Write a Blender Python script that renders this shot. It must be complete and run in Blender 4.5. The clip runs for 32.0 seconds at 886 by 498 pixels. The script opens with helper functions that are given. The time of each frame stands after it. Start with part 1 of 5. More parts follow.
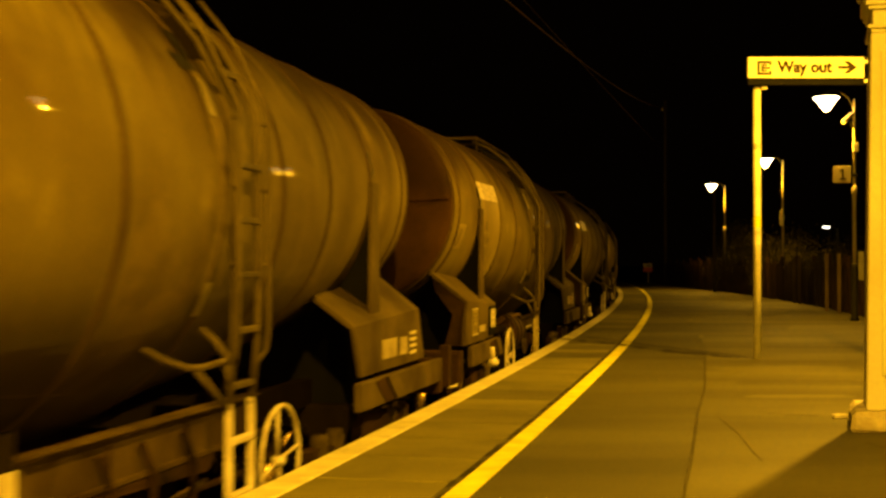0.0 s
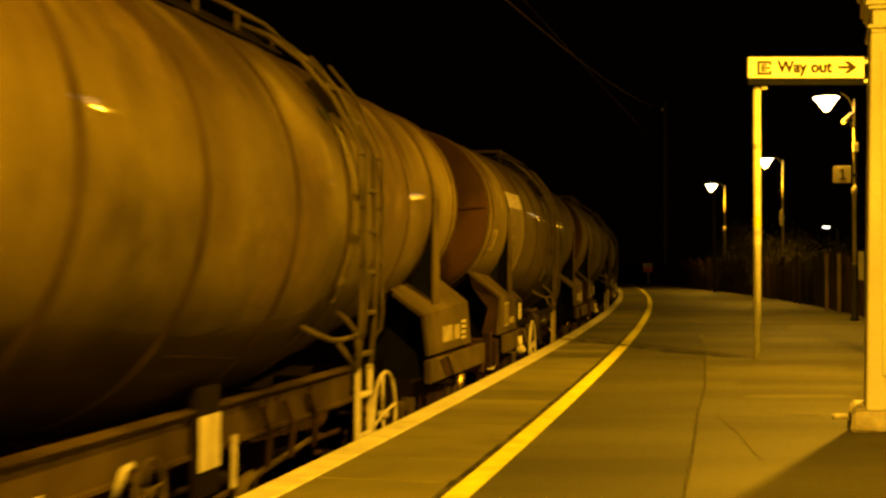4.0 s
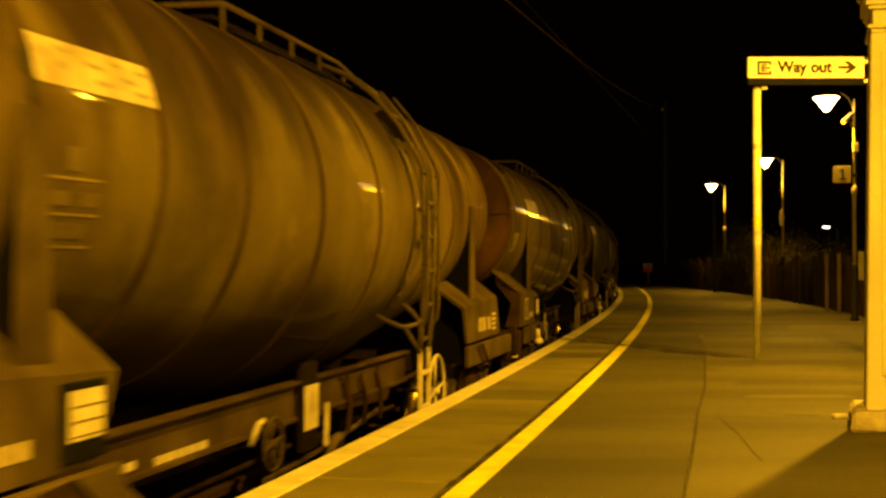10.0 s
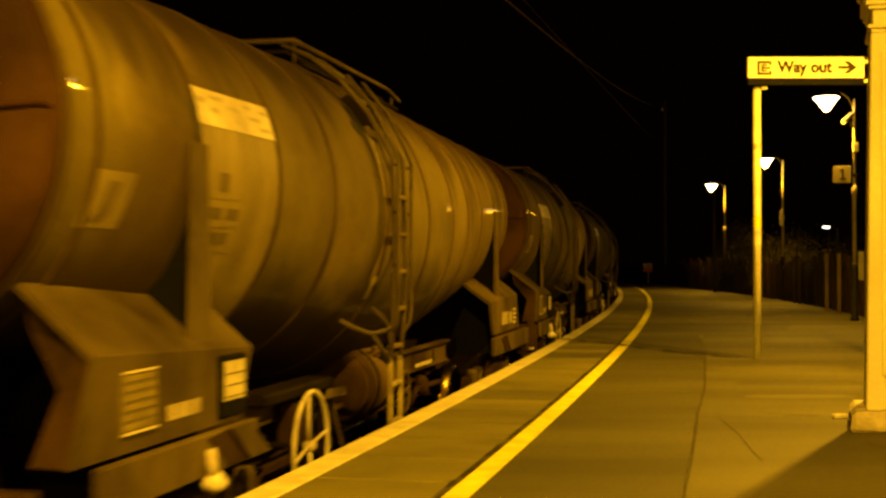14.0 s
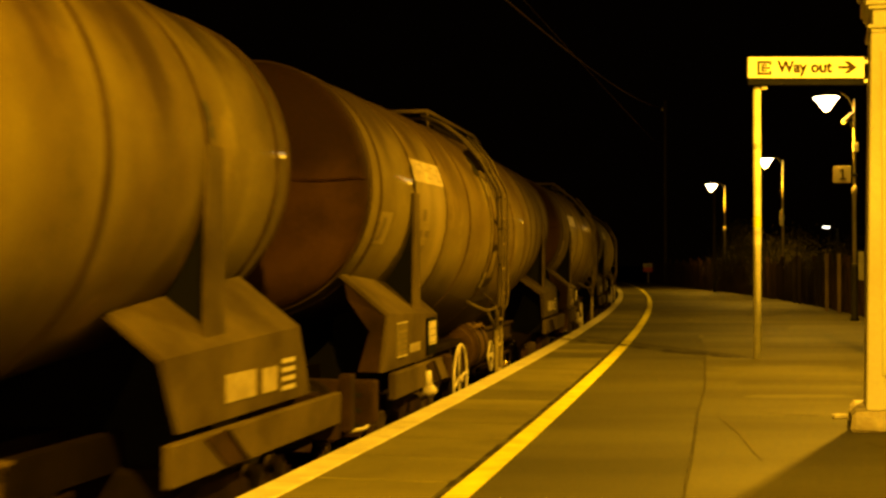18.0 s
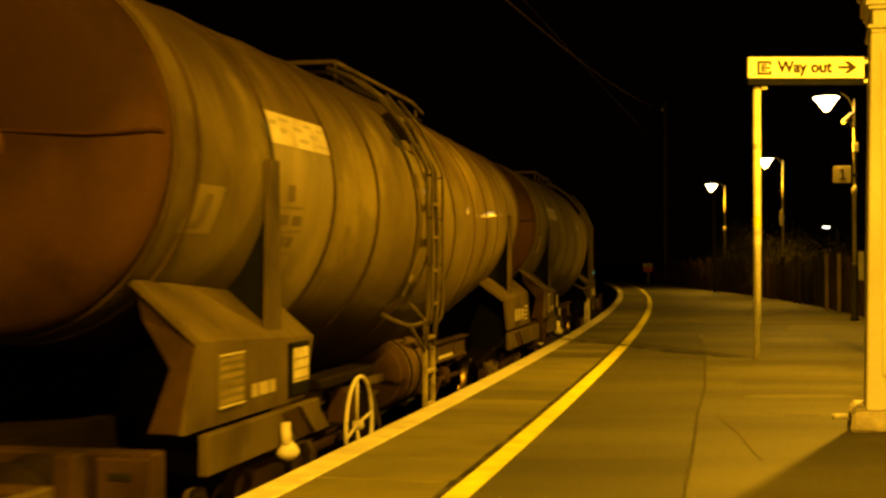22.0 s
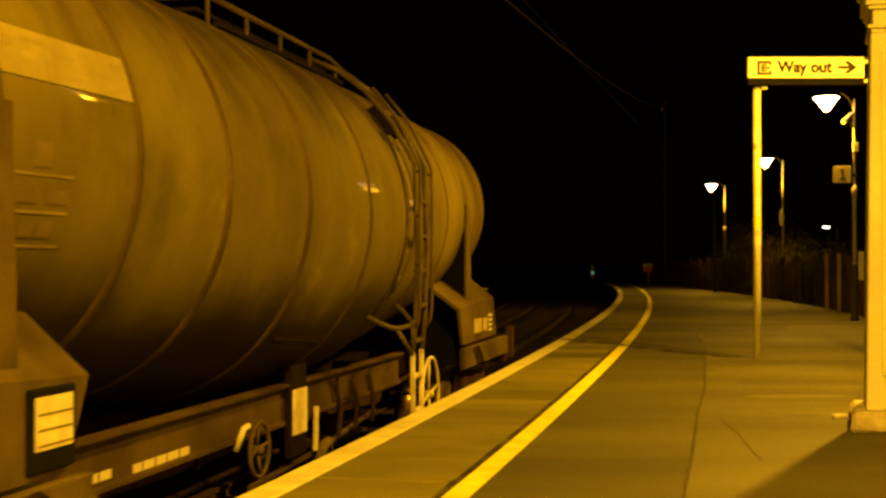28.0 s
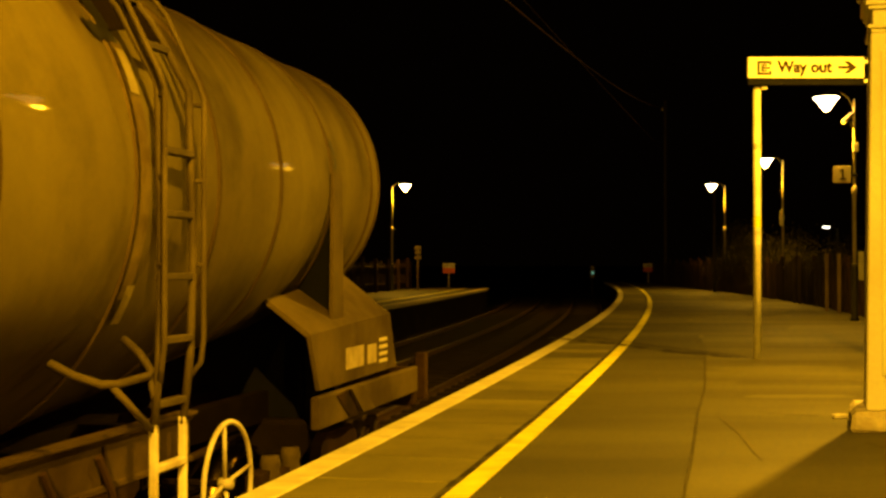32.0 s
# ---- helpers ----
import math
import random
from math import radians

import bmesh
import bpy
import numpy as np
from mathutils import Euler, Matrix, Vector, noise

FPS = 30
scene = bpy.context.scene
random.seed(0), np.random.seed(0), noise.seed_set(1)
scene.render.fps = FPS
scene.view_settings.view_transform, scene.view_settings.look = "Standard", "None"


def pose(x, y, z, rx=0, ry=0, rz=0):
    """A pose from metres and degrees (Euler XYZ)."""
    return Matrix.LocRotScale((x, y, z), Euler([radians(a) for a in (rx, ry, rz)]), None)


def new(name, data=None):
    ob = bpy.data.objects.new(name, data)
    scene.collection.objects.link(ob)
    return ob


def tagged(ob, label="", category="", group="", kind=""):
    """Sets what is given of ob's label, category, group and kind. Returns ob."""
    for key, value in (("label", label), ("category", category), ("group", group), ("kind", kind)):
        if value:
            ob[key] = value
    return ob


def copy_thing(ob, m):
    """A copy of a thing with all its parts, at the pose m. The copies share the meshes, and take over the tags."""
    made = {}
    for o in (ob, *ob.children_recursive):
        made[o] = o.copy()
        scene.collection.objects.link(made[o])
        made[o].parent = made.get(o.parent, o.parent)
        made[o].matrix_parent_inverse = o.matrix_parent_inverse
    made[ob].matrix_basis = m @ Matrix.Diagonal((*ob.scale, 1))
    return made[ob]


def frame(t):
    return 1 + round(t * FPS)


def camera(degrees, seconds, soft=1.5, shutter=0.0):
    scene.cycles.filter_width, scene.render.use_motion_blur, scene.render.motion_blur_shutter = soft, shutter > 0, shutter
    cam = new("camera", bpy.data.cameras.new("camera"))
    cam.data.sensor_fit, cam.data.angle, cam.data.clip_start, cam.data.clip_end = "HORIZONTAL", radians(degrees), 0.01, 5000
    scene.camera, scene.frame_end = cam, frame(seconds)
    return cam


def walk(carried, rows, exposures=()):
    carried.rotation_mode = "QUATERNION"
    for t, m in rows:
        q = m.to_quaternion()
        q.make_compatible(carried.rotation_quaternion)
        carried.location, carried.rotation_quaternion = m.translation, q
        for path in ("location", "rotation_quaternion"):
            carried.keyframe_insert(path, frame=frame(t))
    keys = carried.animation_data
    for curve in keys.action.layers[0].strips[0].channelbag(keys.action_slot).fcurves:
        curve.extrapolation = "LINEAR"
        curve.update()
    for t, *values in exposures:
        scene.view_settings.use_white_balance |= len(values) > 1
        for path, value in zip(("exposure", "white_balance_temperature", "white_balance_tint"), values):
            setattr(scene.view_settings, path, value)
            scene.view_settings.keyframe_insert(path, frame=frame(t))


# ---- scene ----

# ------------------------------------------------------------------ camera
EYE = (0.0, 0.0, 1.24)
cam = camera(37.65, 32.0, soft=2.7, shutter=0.5)
CAM_POSE = pose(*EYE, 90.65, 0, 0)
walk(cam, [(0.0, CAM_POSE), (32.0, CAM_POSE)], exposures=[(0.0, 0.0), (32.0, 0.0)])

# ------------------------------------------------------------------ plan
# The platform edge is an arc; stations run along it, offsets are metres to its right (onto the platform).
EDGE_X, EDGE_Y, EDGE_TURN, EDGE_R = -1.06513, 7.03955, 0.21735, 575.72
CX = EDGE_X - EDGE_R * math.cos(EDGE_TURN)
CY = EDGE_Y + EDGE_R * math.sin(EDGE_TURN)
TRACK = -1.5            # track centre from the platform edge
RAIL = -0.915           # rail top below the platform
TRACK_2 = TRACK - 3.4
FAR_EDGE = TRACK_2 - 1.5
S_BEHIND, S_END = -30.0, 82.0


def along(s, off):
    a = s / EDGE_R - EDGE_TURN
    r = EDGE_R + off
    return CX + r * math.cos(a), CY + r * math.sin(a), a


def at(s, off, z):
    x, y, _ = along(s, off)
    return Vector((x, y, z))


def stand(s, off, z=0.0, turn=0.0):
    x, y, a = along(s, off)
    return pose(x, y, z, 0, 0, math.degrees(a) + turn)


# ------------------------------------------------------------------ light
SODIUM = (1.0, 0.480, 0.014)
world = bpy.data.worlds.new("night")
scene.world = world
world.use_nodes = True
wn = world.node_tree.nodes
wn["Background"].inputs["Color"].default_value = (0.9, 0.42, 0.10, 1)
wn["Background"].inputs["Strength"].default_value = 0.0007


def lamp_light(place, watts, radius=0.07, bowl=0.52, beam=0.58, cone=168):
    """A lantern: bare bowl light all round, and the stronger beam that its flat hood throws down."""
    for kind, share in (("POINT", bowl), ("SPOT", beam)):
        data = bpy.data.lights.new("lamp_light", kind)
        data.energy, data.color, data.shadow_soft_size = watts * share, SODIUM, radius
        if kind == "SPOT":
            data.spot_size, data.spot_blend = radians(cone), 0.4
        new("lamp_light", data).location = place


# ------------------------------------------------------------------ materials
def mat(name, col, rough=0.6, metal=0.0, vary=0.25, scale=3.0, fine=40.0, bump=0.15, dark=None, rand=0.0, coat=0.0, stretch=(1, 1, 1), spread=0.35, spec=0.3, top_dark=None, gloss=0.03):
    m = bpy.data.materials.new(name)
    m.use_nodes = True
    nt = m.node_tree
    n, l = nt.nodes, nt.links
    b = n["Principled BSDF"]
    b.inputs["Roughness"].default_value = rough
    b.inputs["Metallic"].default_value = metal
    b.inputs["Coat Weight"].default_value = coat
    b.inputs["Coat Roughness"].default_value = gloss
    b.inputs["Specular IOR Level"].default_value = spec
    tc = n.new("ShaderNodeTexCoord")
    mp = n.new("ShaderNodeMapping")
    mp.inputs["Scale"].default_value = stretch
    l.new(tc.outputs["Object"], mp.inputs["Vector"])
    oi = n.new("ShaderNodeObjectInfo")
    shift = n.new("ShaderNodeVectorMath")
    shift.operation = "MULTIPLY_ADD"
    shift.inputs[1].default_value = (37.0, 37.0, 37.0)
    l.new(oi.outputs["Random"], shift.inputs[0])
    l.new(mp.outputs["Vector"], shift.inputs[2])
    big, small = n.new("ShaderNodeTexNoise"), n.new("ShaderNodeTexNoise")
    big.inputs["Scale"].default_value, big.inputs["Detail"].default_value = scale, 5
    small.inputs["Scale"].default_value, small.inputs["Detail"].default_value = fine, 3
    for t in (big, small):
        l.new(shift.outputs["Vector"], t.inputs["Vector"])
    ramp = n.new("ShaderNodeMapRange")
    ramp.inputs["From Min"].default_value, ramp.inputs["From Max"].default_value = 0.5 - spread / 2, 0.5 + spread / 2
    l.new(big.outputs["Fac"], ramp.inputs["Value"])
    mix = n.new("ShaderNodeMix")
    mix.data_type = "RGBA"
    d = dark if dark else tuple(c * (1 - vary) for c in col)
    mix.inputs["A"].default_value = (*d, 1)
    mix.inputs["B"].default_value = (*col, 1)
    l.new(ramp.outputs["Result"], mix.inputs["Factor"])
    grain = n.new("ShaderNodeMapRange")
    grain.inputs["To Min"].default_value, grain.inputs["To Max"].default_value = 1 - vary * 0.6, 1 + vary * 0.6
    l.new(small.outputs["Fac"], grain.inputs["Value"])
    each = n.new("ShaderNodeMapRange")
    each.inputs["To Min"].default_value, each.inputs["To Max"].default_value = 1 - rand, 1 + rand
    l.new(oi.outputs["Random"], each.inputs["Value"])
    mul = n.new("ShaderNodeMath")
    mul.operation = "MULTIPLY"
    l.new(grain.outputs["Result"], mul.inputs[0])
    l.new(each.outputs["Result"], mul.inputs[1])
    sc = n.new("ShaderNodeVectorMath")
    sc.operation = "SCALE"
    if top_dark:
        # darker tone towards the top, with ragged runs down the sides
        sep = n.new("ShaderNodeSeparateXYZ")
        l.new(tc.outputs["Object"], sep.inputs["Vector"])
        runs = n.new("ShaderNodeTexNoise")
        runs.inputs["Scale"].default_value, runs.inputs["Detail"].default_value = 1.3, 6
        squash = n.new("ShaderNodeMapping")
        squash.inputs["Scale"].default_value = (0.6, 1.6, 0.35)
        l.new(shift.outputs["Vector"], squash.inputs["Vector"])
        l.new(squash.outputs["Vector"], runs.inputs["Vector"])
        edge_noise = n.new("ShaderNodeTexNoise")
        edge_noise.inputs["Scale"].default_value, edge_noise.inputs["Detail"].default_value = 1.1, 6
        l.new(shift.outputs["Vector"], edge_noise.inputs["Vector"])
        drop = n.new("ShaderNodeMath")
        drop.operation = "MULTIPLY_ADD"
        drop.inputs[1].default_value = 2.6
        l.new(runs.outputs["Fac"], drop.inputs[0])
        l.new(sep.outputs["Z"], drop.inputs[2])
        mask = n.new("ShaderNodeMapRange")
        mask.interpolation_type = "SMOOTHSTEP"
        mask.inputs["From Min"].default_value, mask.inputs["From Max"].default_value = top_dark[0] + 1.3, top_dark[1] + 1.3
        mask.inputs["To Max"].default_value = top_dark[3]
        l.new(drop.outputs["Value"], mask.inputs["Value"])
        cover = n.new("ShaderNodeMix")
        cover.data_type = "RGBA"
        cover.inputs["B"].default_value = (*top_dark[2], 1)
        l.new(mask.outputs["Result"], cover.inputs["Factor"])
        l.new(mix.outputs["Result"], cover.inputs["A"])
        # shade under the barrel painted into the colour by height, with a ragged edge
        belly_edge = n.new("ShaderNodeMath")
        belly_edge.operation = "MULTIPLY_ADD"
        belly_edge.inputs[1].default_value = -1.1
        l.new(edge_noise.outputs["Fac"], belly_edge.inputs[0])
        l.new(sep.outputs["Z"], belly_edge.inputs[2])
        belly_shade = n.new("ShaderNodeMapRange")
        belly_shade.interpolation_type = "SMOOTHSTEP"
        belly_shade.inputs["From Min"].default_value, belly_shade.inputs["From Max"].default_value = 2.20 - 0.55, 1.65 - 0.55
        belly_shade.inputs["To Max"].default_value = 0.9
        l.new(belly_edge.outputs["Value"], belly_shade.inputs["Value"])
        # mixes the painted belly shade over the barrel colour
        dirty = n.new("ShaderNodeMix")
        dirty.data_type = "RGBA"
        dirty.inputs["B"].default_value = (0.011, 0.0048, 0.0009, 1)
        l.new(belly_shade.outputs["Result"], dirty.inputs["Factor"])
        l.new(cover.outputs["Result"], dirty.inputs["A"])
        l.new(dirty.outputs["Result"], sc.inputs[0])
        # rubbed and mended places with ragged edges, and darker smears between them
        rub = n.new("ShaderNodeTexNoise")
        rub.inputs["Scale"].default_value, rub.inputs["Detail"].default_value, rub.inputs["Roughness"].default_value = 0.85, 7, 0.62
        l.new(shift.outputs["Vector"], rub.inputs["Vector"])
        worn = n.new("ShaderNodeMapRange")
        worn.inputs["From Min"].default_value, worn.inputs["From Max"].default_value = 0.585, 0.625
        worn.inputs["To Min"].default_value, worn.inputs["To Max"].default_value = 1.0, 1.34
        l.new(rub.outputs["Fac"], worn.inputs["Value"])
        smear = n.new("ShaderNodeMapRange")
        smear.inputs["From Min"].default_value, smear.inputs["From Max"].default_value = 0.30, 0.46
        smear.inputs["To Min"].default_value, smear.inputs["To Max"].default_value = 0.5, 1.0
        l.new(rub.outputs["Fac"], smear.inputs["Value"])
        blotch = n.new("ShaderNodeMath")
        blotch.operation = "MULTIPLY"
        l.new(worn.outputs["Result"], blotch.inputs[0])
        l.new(smear.outputs["Result"], blotch.inputs[1])
        # rain-washed streaks running down the barrel
        flow = n.new("ShaderNodeMapping")
        flow.inputs["Scale"].default_value = (0.35, 4.5, 0.35)
        l.new(shift.outputs["Vector"], flow.inputs["Vector"])
        streak = n.new("ShaderNodeTexNoise")
        streak.inputs["Scale"].default_value, streak.inputs["Detail"].default_value = 1.0, 4
        l.new(flow.outputs["Vector"], streak.inputs["Vector"])
        wash = n.new("ShaderNodeMapRange")
        wash.inputs["From Min"].default_value, wash.inputs["From Max"].default_value = 0.36, 0.66
        wash.inputs["To Min"].default_value, wash.inputs["To Max"].default_value = 0.93, 1.08
        l.new(streak.outputs["Fac"], wash.inputs["Value"])
        again = n.new("ShaderNodeMath")
        again.operation = "MULTIPLY"
        l.new(mul.outputs["Value"], again.inputs[0])
        l.new(wash.outputs["Result"], again.inputs[1])
        both = n.new("ShaderNodeMath")
        both.operation = "MULTIPLY"
        l.new(again.outputs["Value"], both.inputs[0])
        l.new(blotch.outputs["Value"], both.inputs[1])
        mul = both
    else:
        l.new(mix.outputs["Result"], sc.inputs[0])
    l.new(mul.outputs["Value"], sc.inputs["Scale"])
    l.new(sc.outputs["Vector"], b.inputs["Base Color"])
    rr = n.new("ShaderNodeMapRange")
    rr.inputs["To Min"].default_value, rr.inputs["To Max"].default_value = min(1, rough + 0.12), max(0.05, rough - 0.1)
    l.new(big.outputs["Fac"], rr.inputs["Value"])
    l.new(rr.outputs["Result"], b.inputs["Roughness"])
    if bump:
        bp = n.new("ShaderNodeBump")
        bp.inputs["Strength"].default_value, bp.inputs["Distance"].default_value = bump, 0.01
        l.new(small.outputs["Fac"], bp.inputs["Height"])
        l.new(bp.outputs["Normal"], b.inputs["Normal"])
    return m


def glow(name, col, strength):
    m = bpy.data.materials.new(name)
    m.use_nodes = True
    b = m.node_tree.nodes["Principled BSDF"]
    b.inputs["Base Color"].default_value = (*col, 1)
    b.inputs["Emission Color"].default_value = (*col, 1)
    b.inputs["Emission Strength"].default_value = strength
    return m


M_TANK_DARK = mat("sooty_tank_paint", (0.130, 0.104, 0.016), 0.8, 0, 0.2, 0.9, 16, 0.04, (0.060, 0.039, 0.007), coat=0.05, gloss=0.04, spec=0.08, stretch=(1, 0.8, 0.7), top_dark=(2.85, 3.6, (0.020, 0.011, 0.0022), 0.88))
M_TANK = mat("tank_paint", (0.144, 0.116, 0.020), 0.78, 0, 0.2, 1.1, 16, 0.04, (0.070, 0.048, 0.008), spread=0.36, rand=0.14, coat=0.055, gloss=0.035, spec=0.08, stretch=(1, 0.8, 0.7), top_dark=(2.95, 3.7, (0.028, 0.0155, 0.003), 0.85))
M_TANK_CLEAN = mat("cleaner_tank_paint", (0.144, 0.110, 0.022), 0.6, 0, 0.12, 0.8, 16, 0.0, (0.104, 0.076, 0.014), coat=0.5, gloss=0.06, spec=0.1, stretch=(1, 0.8, 0.7), top_dark=(3.2, 3.95, (0.030, 0.0165, 0.003), 0.75))
M_TANK_MATT = mat("matt_tank_paint", (0.1279, 0.1071, 0.0173), 0.8, 0, 0.2, 0.9, 16, 0.04, (0.0847, 0.0674, 0.0104), coat=0.025, gloss=0.03, spec=0.08, stretch=(1, 0.8, 0.7), top_dark=(3.0, 3.8, (0.0276, 0.0164, 0.0031), 0.8))
M_TANK_WASHED = mat("washed_tank_paint", (0.190, 0.154, 0.026), 0.75, 0, 0.2, 1.0, 16, 0.04, (0.112, 0.084, 0.014), coat=0.06, gloss=0.035, spec=0.08, stretch=(1, 0.8, 0.7), top_dark=(3.15, 3.95, (0.036, 0.021, 0.004), 0.7))
M_FADE = mat("faded_stencil", (0.052, 0.038, 0.0088), 0.65, 0, 0.2, 5, 30, 0)
M_STENCIL = mat("worn_stencil", (0.078, 0.057, 0.0124), 0.65, 0, 0.3, 9, 40, 0, (0.105, 0.079, 0.0176))
M_BAND = mat("band_paint", (0.062, 0.042, 0.008), 0.8, 0, 0.4, 2.0, 30, 0.1, (0.028, 0.017, 0.003), spec=0.05)
M_BAND_WORN = mat("worn_band_paint", (0.082, 0.060, 0.010), 0.8, 0, 0.4, 2.0, 30, 0.1, (0.046, 0.030, 0.005), spec=0.05)
M_END = mat("tank_end_rust", (0.061, 0.0305, 0.0044), 0.7, 0, 0.3, 0.9, 25, 0.1, (0.038, 0.018, 0.0026), spec=0.05, top_dark=(2.66, 3.22, (0.015, 0.0068, 0.0012), 0.86))
M_FRAME = mat("underframe_grime", (0.046, 0.0255, 0.0046), 0.8, 0, 0.35, 1.8, 30, 0.15, (0.012, 0.007, 0.0014), spec=0.06)
M_SADDLE = mat("saddle_paint", (0.096, 0.073, 0.015), 0.75, 0, 0.25, 1.6, 30, 0.08, (0.036, 0.025, 0.005), rand=0.06, spec=0.1)
M_SOLEBAR = mat("solebar_paint", (0.076, 0.053, 0.0100), 0.75, 0, 0.35, 1.3, 30, 0.1, (0.024, 0.014, 0.0026), spread=0.3, spec=0.08)
M_RES = mat("reservoir_paint", (0.1110, 0.0705, 0.0132), 0.65, 0, 0.3, 2.0, 30, 0.1, (0.0450, 0.0270, 0.0052), spec=0.12)
M_DARK = mat("grimy_iron", (0.012, 0.008, 0.002), 0.75, 0.1, 0.4, 4, 40, 0.3, spec=0.03)
M_WHEELTREAD = mat("worn_steel", (0.15, 0.11, 0.04), 0.26, 1.0, 0.5, 6, 40, 0.1, (0.05, 0.033, 0.012))
M_WHITE = mat("white_paint", (0.66, 0.62, 0.50), 0.5, 0, 0.2, 5, 30, 0.05, (0.36, 0.31, 0.22))
M_LADDER = mat("ladder_paint", (0.085, 0.066, 0.015), 0.65, 0.0, 0.3, 3, 30, 0.05, (0.038, 0.028, 0.006), spec=0.15)
M_FOOT_OLD = mat("dulled_foot_paint", (0.34, 0.29, 0.12), 0.6, 0, 0.3, 5, 30, 0.05, (0.14, 0.11, 0.04))
M_LABEL = mat("label_white", (0.70, 0.66, 0.52), 0.45, 0, 0.25, 6, 30, 0.03, (0.34, 0.30, 0.21), spread=0.5)
M_LABEL_OLD = mat("label_faded", (0.60, 0.56, 0.42), 0.5, 0, 0.2, 4, 30, 0.03, (0.42, 0.39, 0.3), spread=0.5)
M_FADEPLATE = mat("faded_plate", (0.30, 0.27, 0.19), 0.6, 0, 0.15, 5, 30, 0)
M_PANEL = mat("name_panel_paint", (0.52, 0.46, 0.32), 0.5, 0, 0.25, 3.5, 30, 0.03, (0.27, 0.225, 0.145), spread=0.35)
M_PANEL_OLD = mat("panel_worn_off", (0.215, 0.182, 0.040), 0.6, 0, 0.2, 3, 20, 0.02, (0.165, 0.135, 0.028), spread=0.3)
M_INK = mat("dark_lettering", (0.12, 0.10, 0.03), 0.6, 0, 0.2, 5, 30, 0)
M_SMEAR = mat("clean_patch", (0.212, 0.170, 0.034), 0.6, 0, 0.2, 2.0, 20, 0.02, (0.118, 0.090, 0.017), stretch=(1, 1.1, 0.3), spread=0.3)
M_ORANGE = mat("hazard_orange", (0.36, 0.24, 0.015), 0.5, 0, 0.15, 5, 30, 0)
M_PLATE = mat("dirty_data_plate", (0.44, 0.39, 0.24), 0.55, 0, 0.25, 6, 30, 0.03, (0.20, 0.165, 0.09), spread=0.5)
M_ASPHALT = mat("platform_asphalt", (0.0783, 0.0711, 0.0123), 0.72, 0, 0.35, 0.62, 60, 0.5, (0.0404, 0.0362, 0.0061), spread=0.3, stretch=(0.3, 1.0, 1.0))
M_SEAM = mat("dark_joint", (0.074, 0.065, 0.016), 0.7, 0, 0.4, 6, 50, 0.4, (0.040, 0.034, 0.008), spread=0.25, spec=0.1)
M_POLESHADOW = mat("pole_shadow", (0.042, 0.036, 0.0112), 0.7, 0, 0.4, 3, 50, 0.4, spec=0.1)
M_STAINPALE = mat("faint_joint", (0.085, 0.074, 0.022), 0.75, 0, 0.4, 6, 50, 0.4, spec=0.1)
M_SLAB = mat("edge_slab", (0.1358, 0.1226, 0.0202), 0.75, 0, 0.3, 1.1, 55, 0.4, (0.0821, 0.0740, 0.0124), rand=0.3)
M_SLABPALE = mat("limed_slab", (0.2171, 0.1970, 0.0362), 0.75, 0, 0.3, 2.5, 55, 0.4, (0.1367, 0.1222, 0.0218), spread=0.3)
M_COPING = mat("white_edge_paint", (0.66, 0.63, 0.36), 0.65, 0, 0.2, 5, 60, 0.3, (0.48, 0.45, 0.25), rand=0.03)
M_YELLOW = mat("yellow_line_paint", (0.80, 0.76, 0.02), 0.6, 0, 0.2, 4, 60, 0.3, (0.60, 0.55, 0.016))
M_TAR = mat("tar_seam", (0.03, 0.027, 0.0088), 0.6, 0, 0.3, 6, 50, 0.4, spec=0.1)
M_PATCH = mat("lighter_asphalt", (0.0935, 0.0845, 0.0144), 0.72, 0, 0.3, 0.75, 60, 0.4, (0.0533, 0.0478, 0.0081), spread=0.3, stretch=(0.28, 1.0, 1.0))
M_PALER = mat("paler_asphalt", (0.1059, 0.0954, 0.0163), 0.7, 0, 0.3, 1.2, 60, 0.4, (0.0697, 0.0626, 0.0106), spread=0.3, stretch=(0.28, 1.0, 1.0))
M_WALLBRICK = mat("platform_wall", (0.018, 0.014, 0.004), 0.9, 0, 0.4, 2, 30, 0.4, spec=0.03)
M_BALLAST = mat("ballast", (0.0376, 0.0243, 0.0056), 0.95, 0, 0.6, 2, 18, 1.0, (0.0143, 0.0091, 0.0022), spec=0.05)
M_SLEEPER = mat("sleeper_concrete", (0.024, 0.017, 0.0048), 0.85, 0, 0.3, 3, 30, 0.3, spec=0.08)
M_RAIL = mat("rail_steel", (0.075, 0.044, 0.010), 0.55, 0.2, 0.3, 5, 30, 0.1, spec=0.3)
M_GRASS = mat("dark_grass", (0.05, 0.06, 0.01), 0.9, 0, 0.5, 0.6, 8, 0.6, spec=0.05)
M_POLE = mat("pole_cream", (0.58, 0.57, 0.42), 0.5, 0, 0.2, 5, 40, 0.03, (0.42, 0.41, 0.29))
M_POLEGREY = mat("pole_grey", (0.42, 0.39, 0.31), 0.5, 0, 0.15, 4, 40, 0.03)
M_BLACK = mat("black_paint", (0.015, 0.014, 0.0052), 0.5, 0, 0.2, 4, 40, 0.05, spec=0.1)
M_SIGN = mat("sign_face", (0.60, 0.60, 0.50), 0.4, 0, 0.05, 3, 30, 0)
M_SIGNINK = mat("sign_ink", (0.036, 0.027, 0.0068), 0.8, 0, 0.1, 3, 30, 0, spec=0.05)
M_STONE = mat("painted_masonry", (0.66, 0.65, 0.50), 0.6, 0, 0.12, 1.5, 35, 0.2, (0.54, 0.52, 0.38))
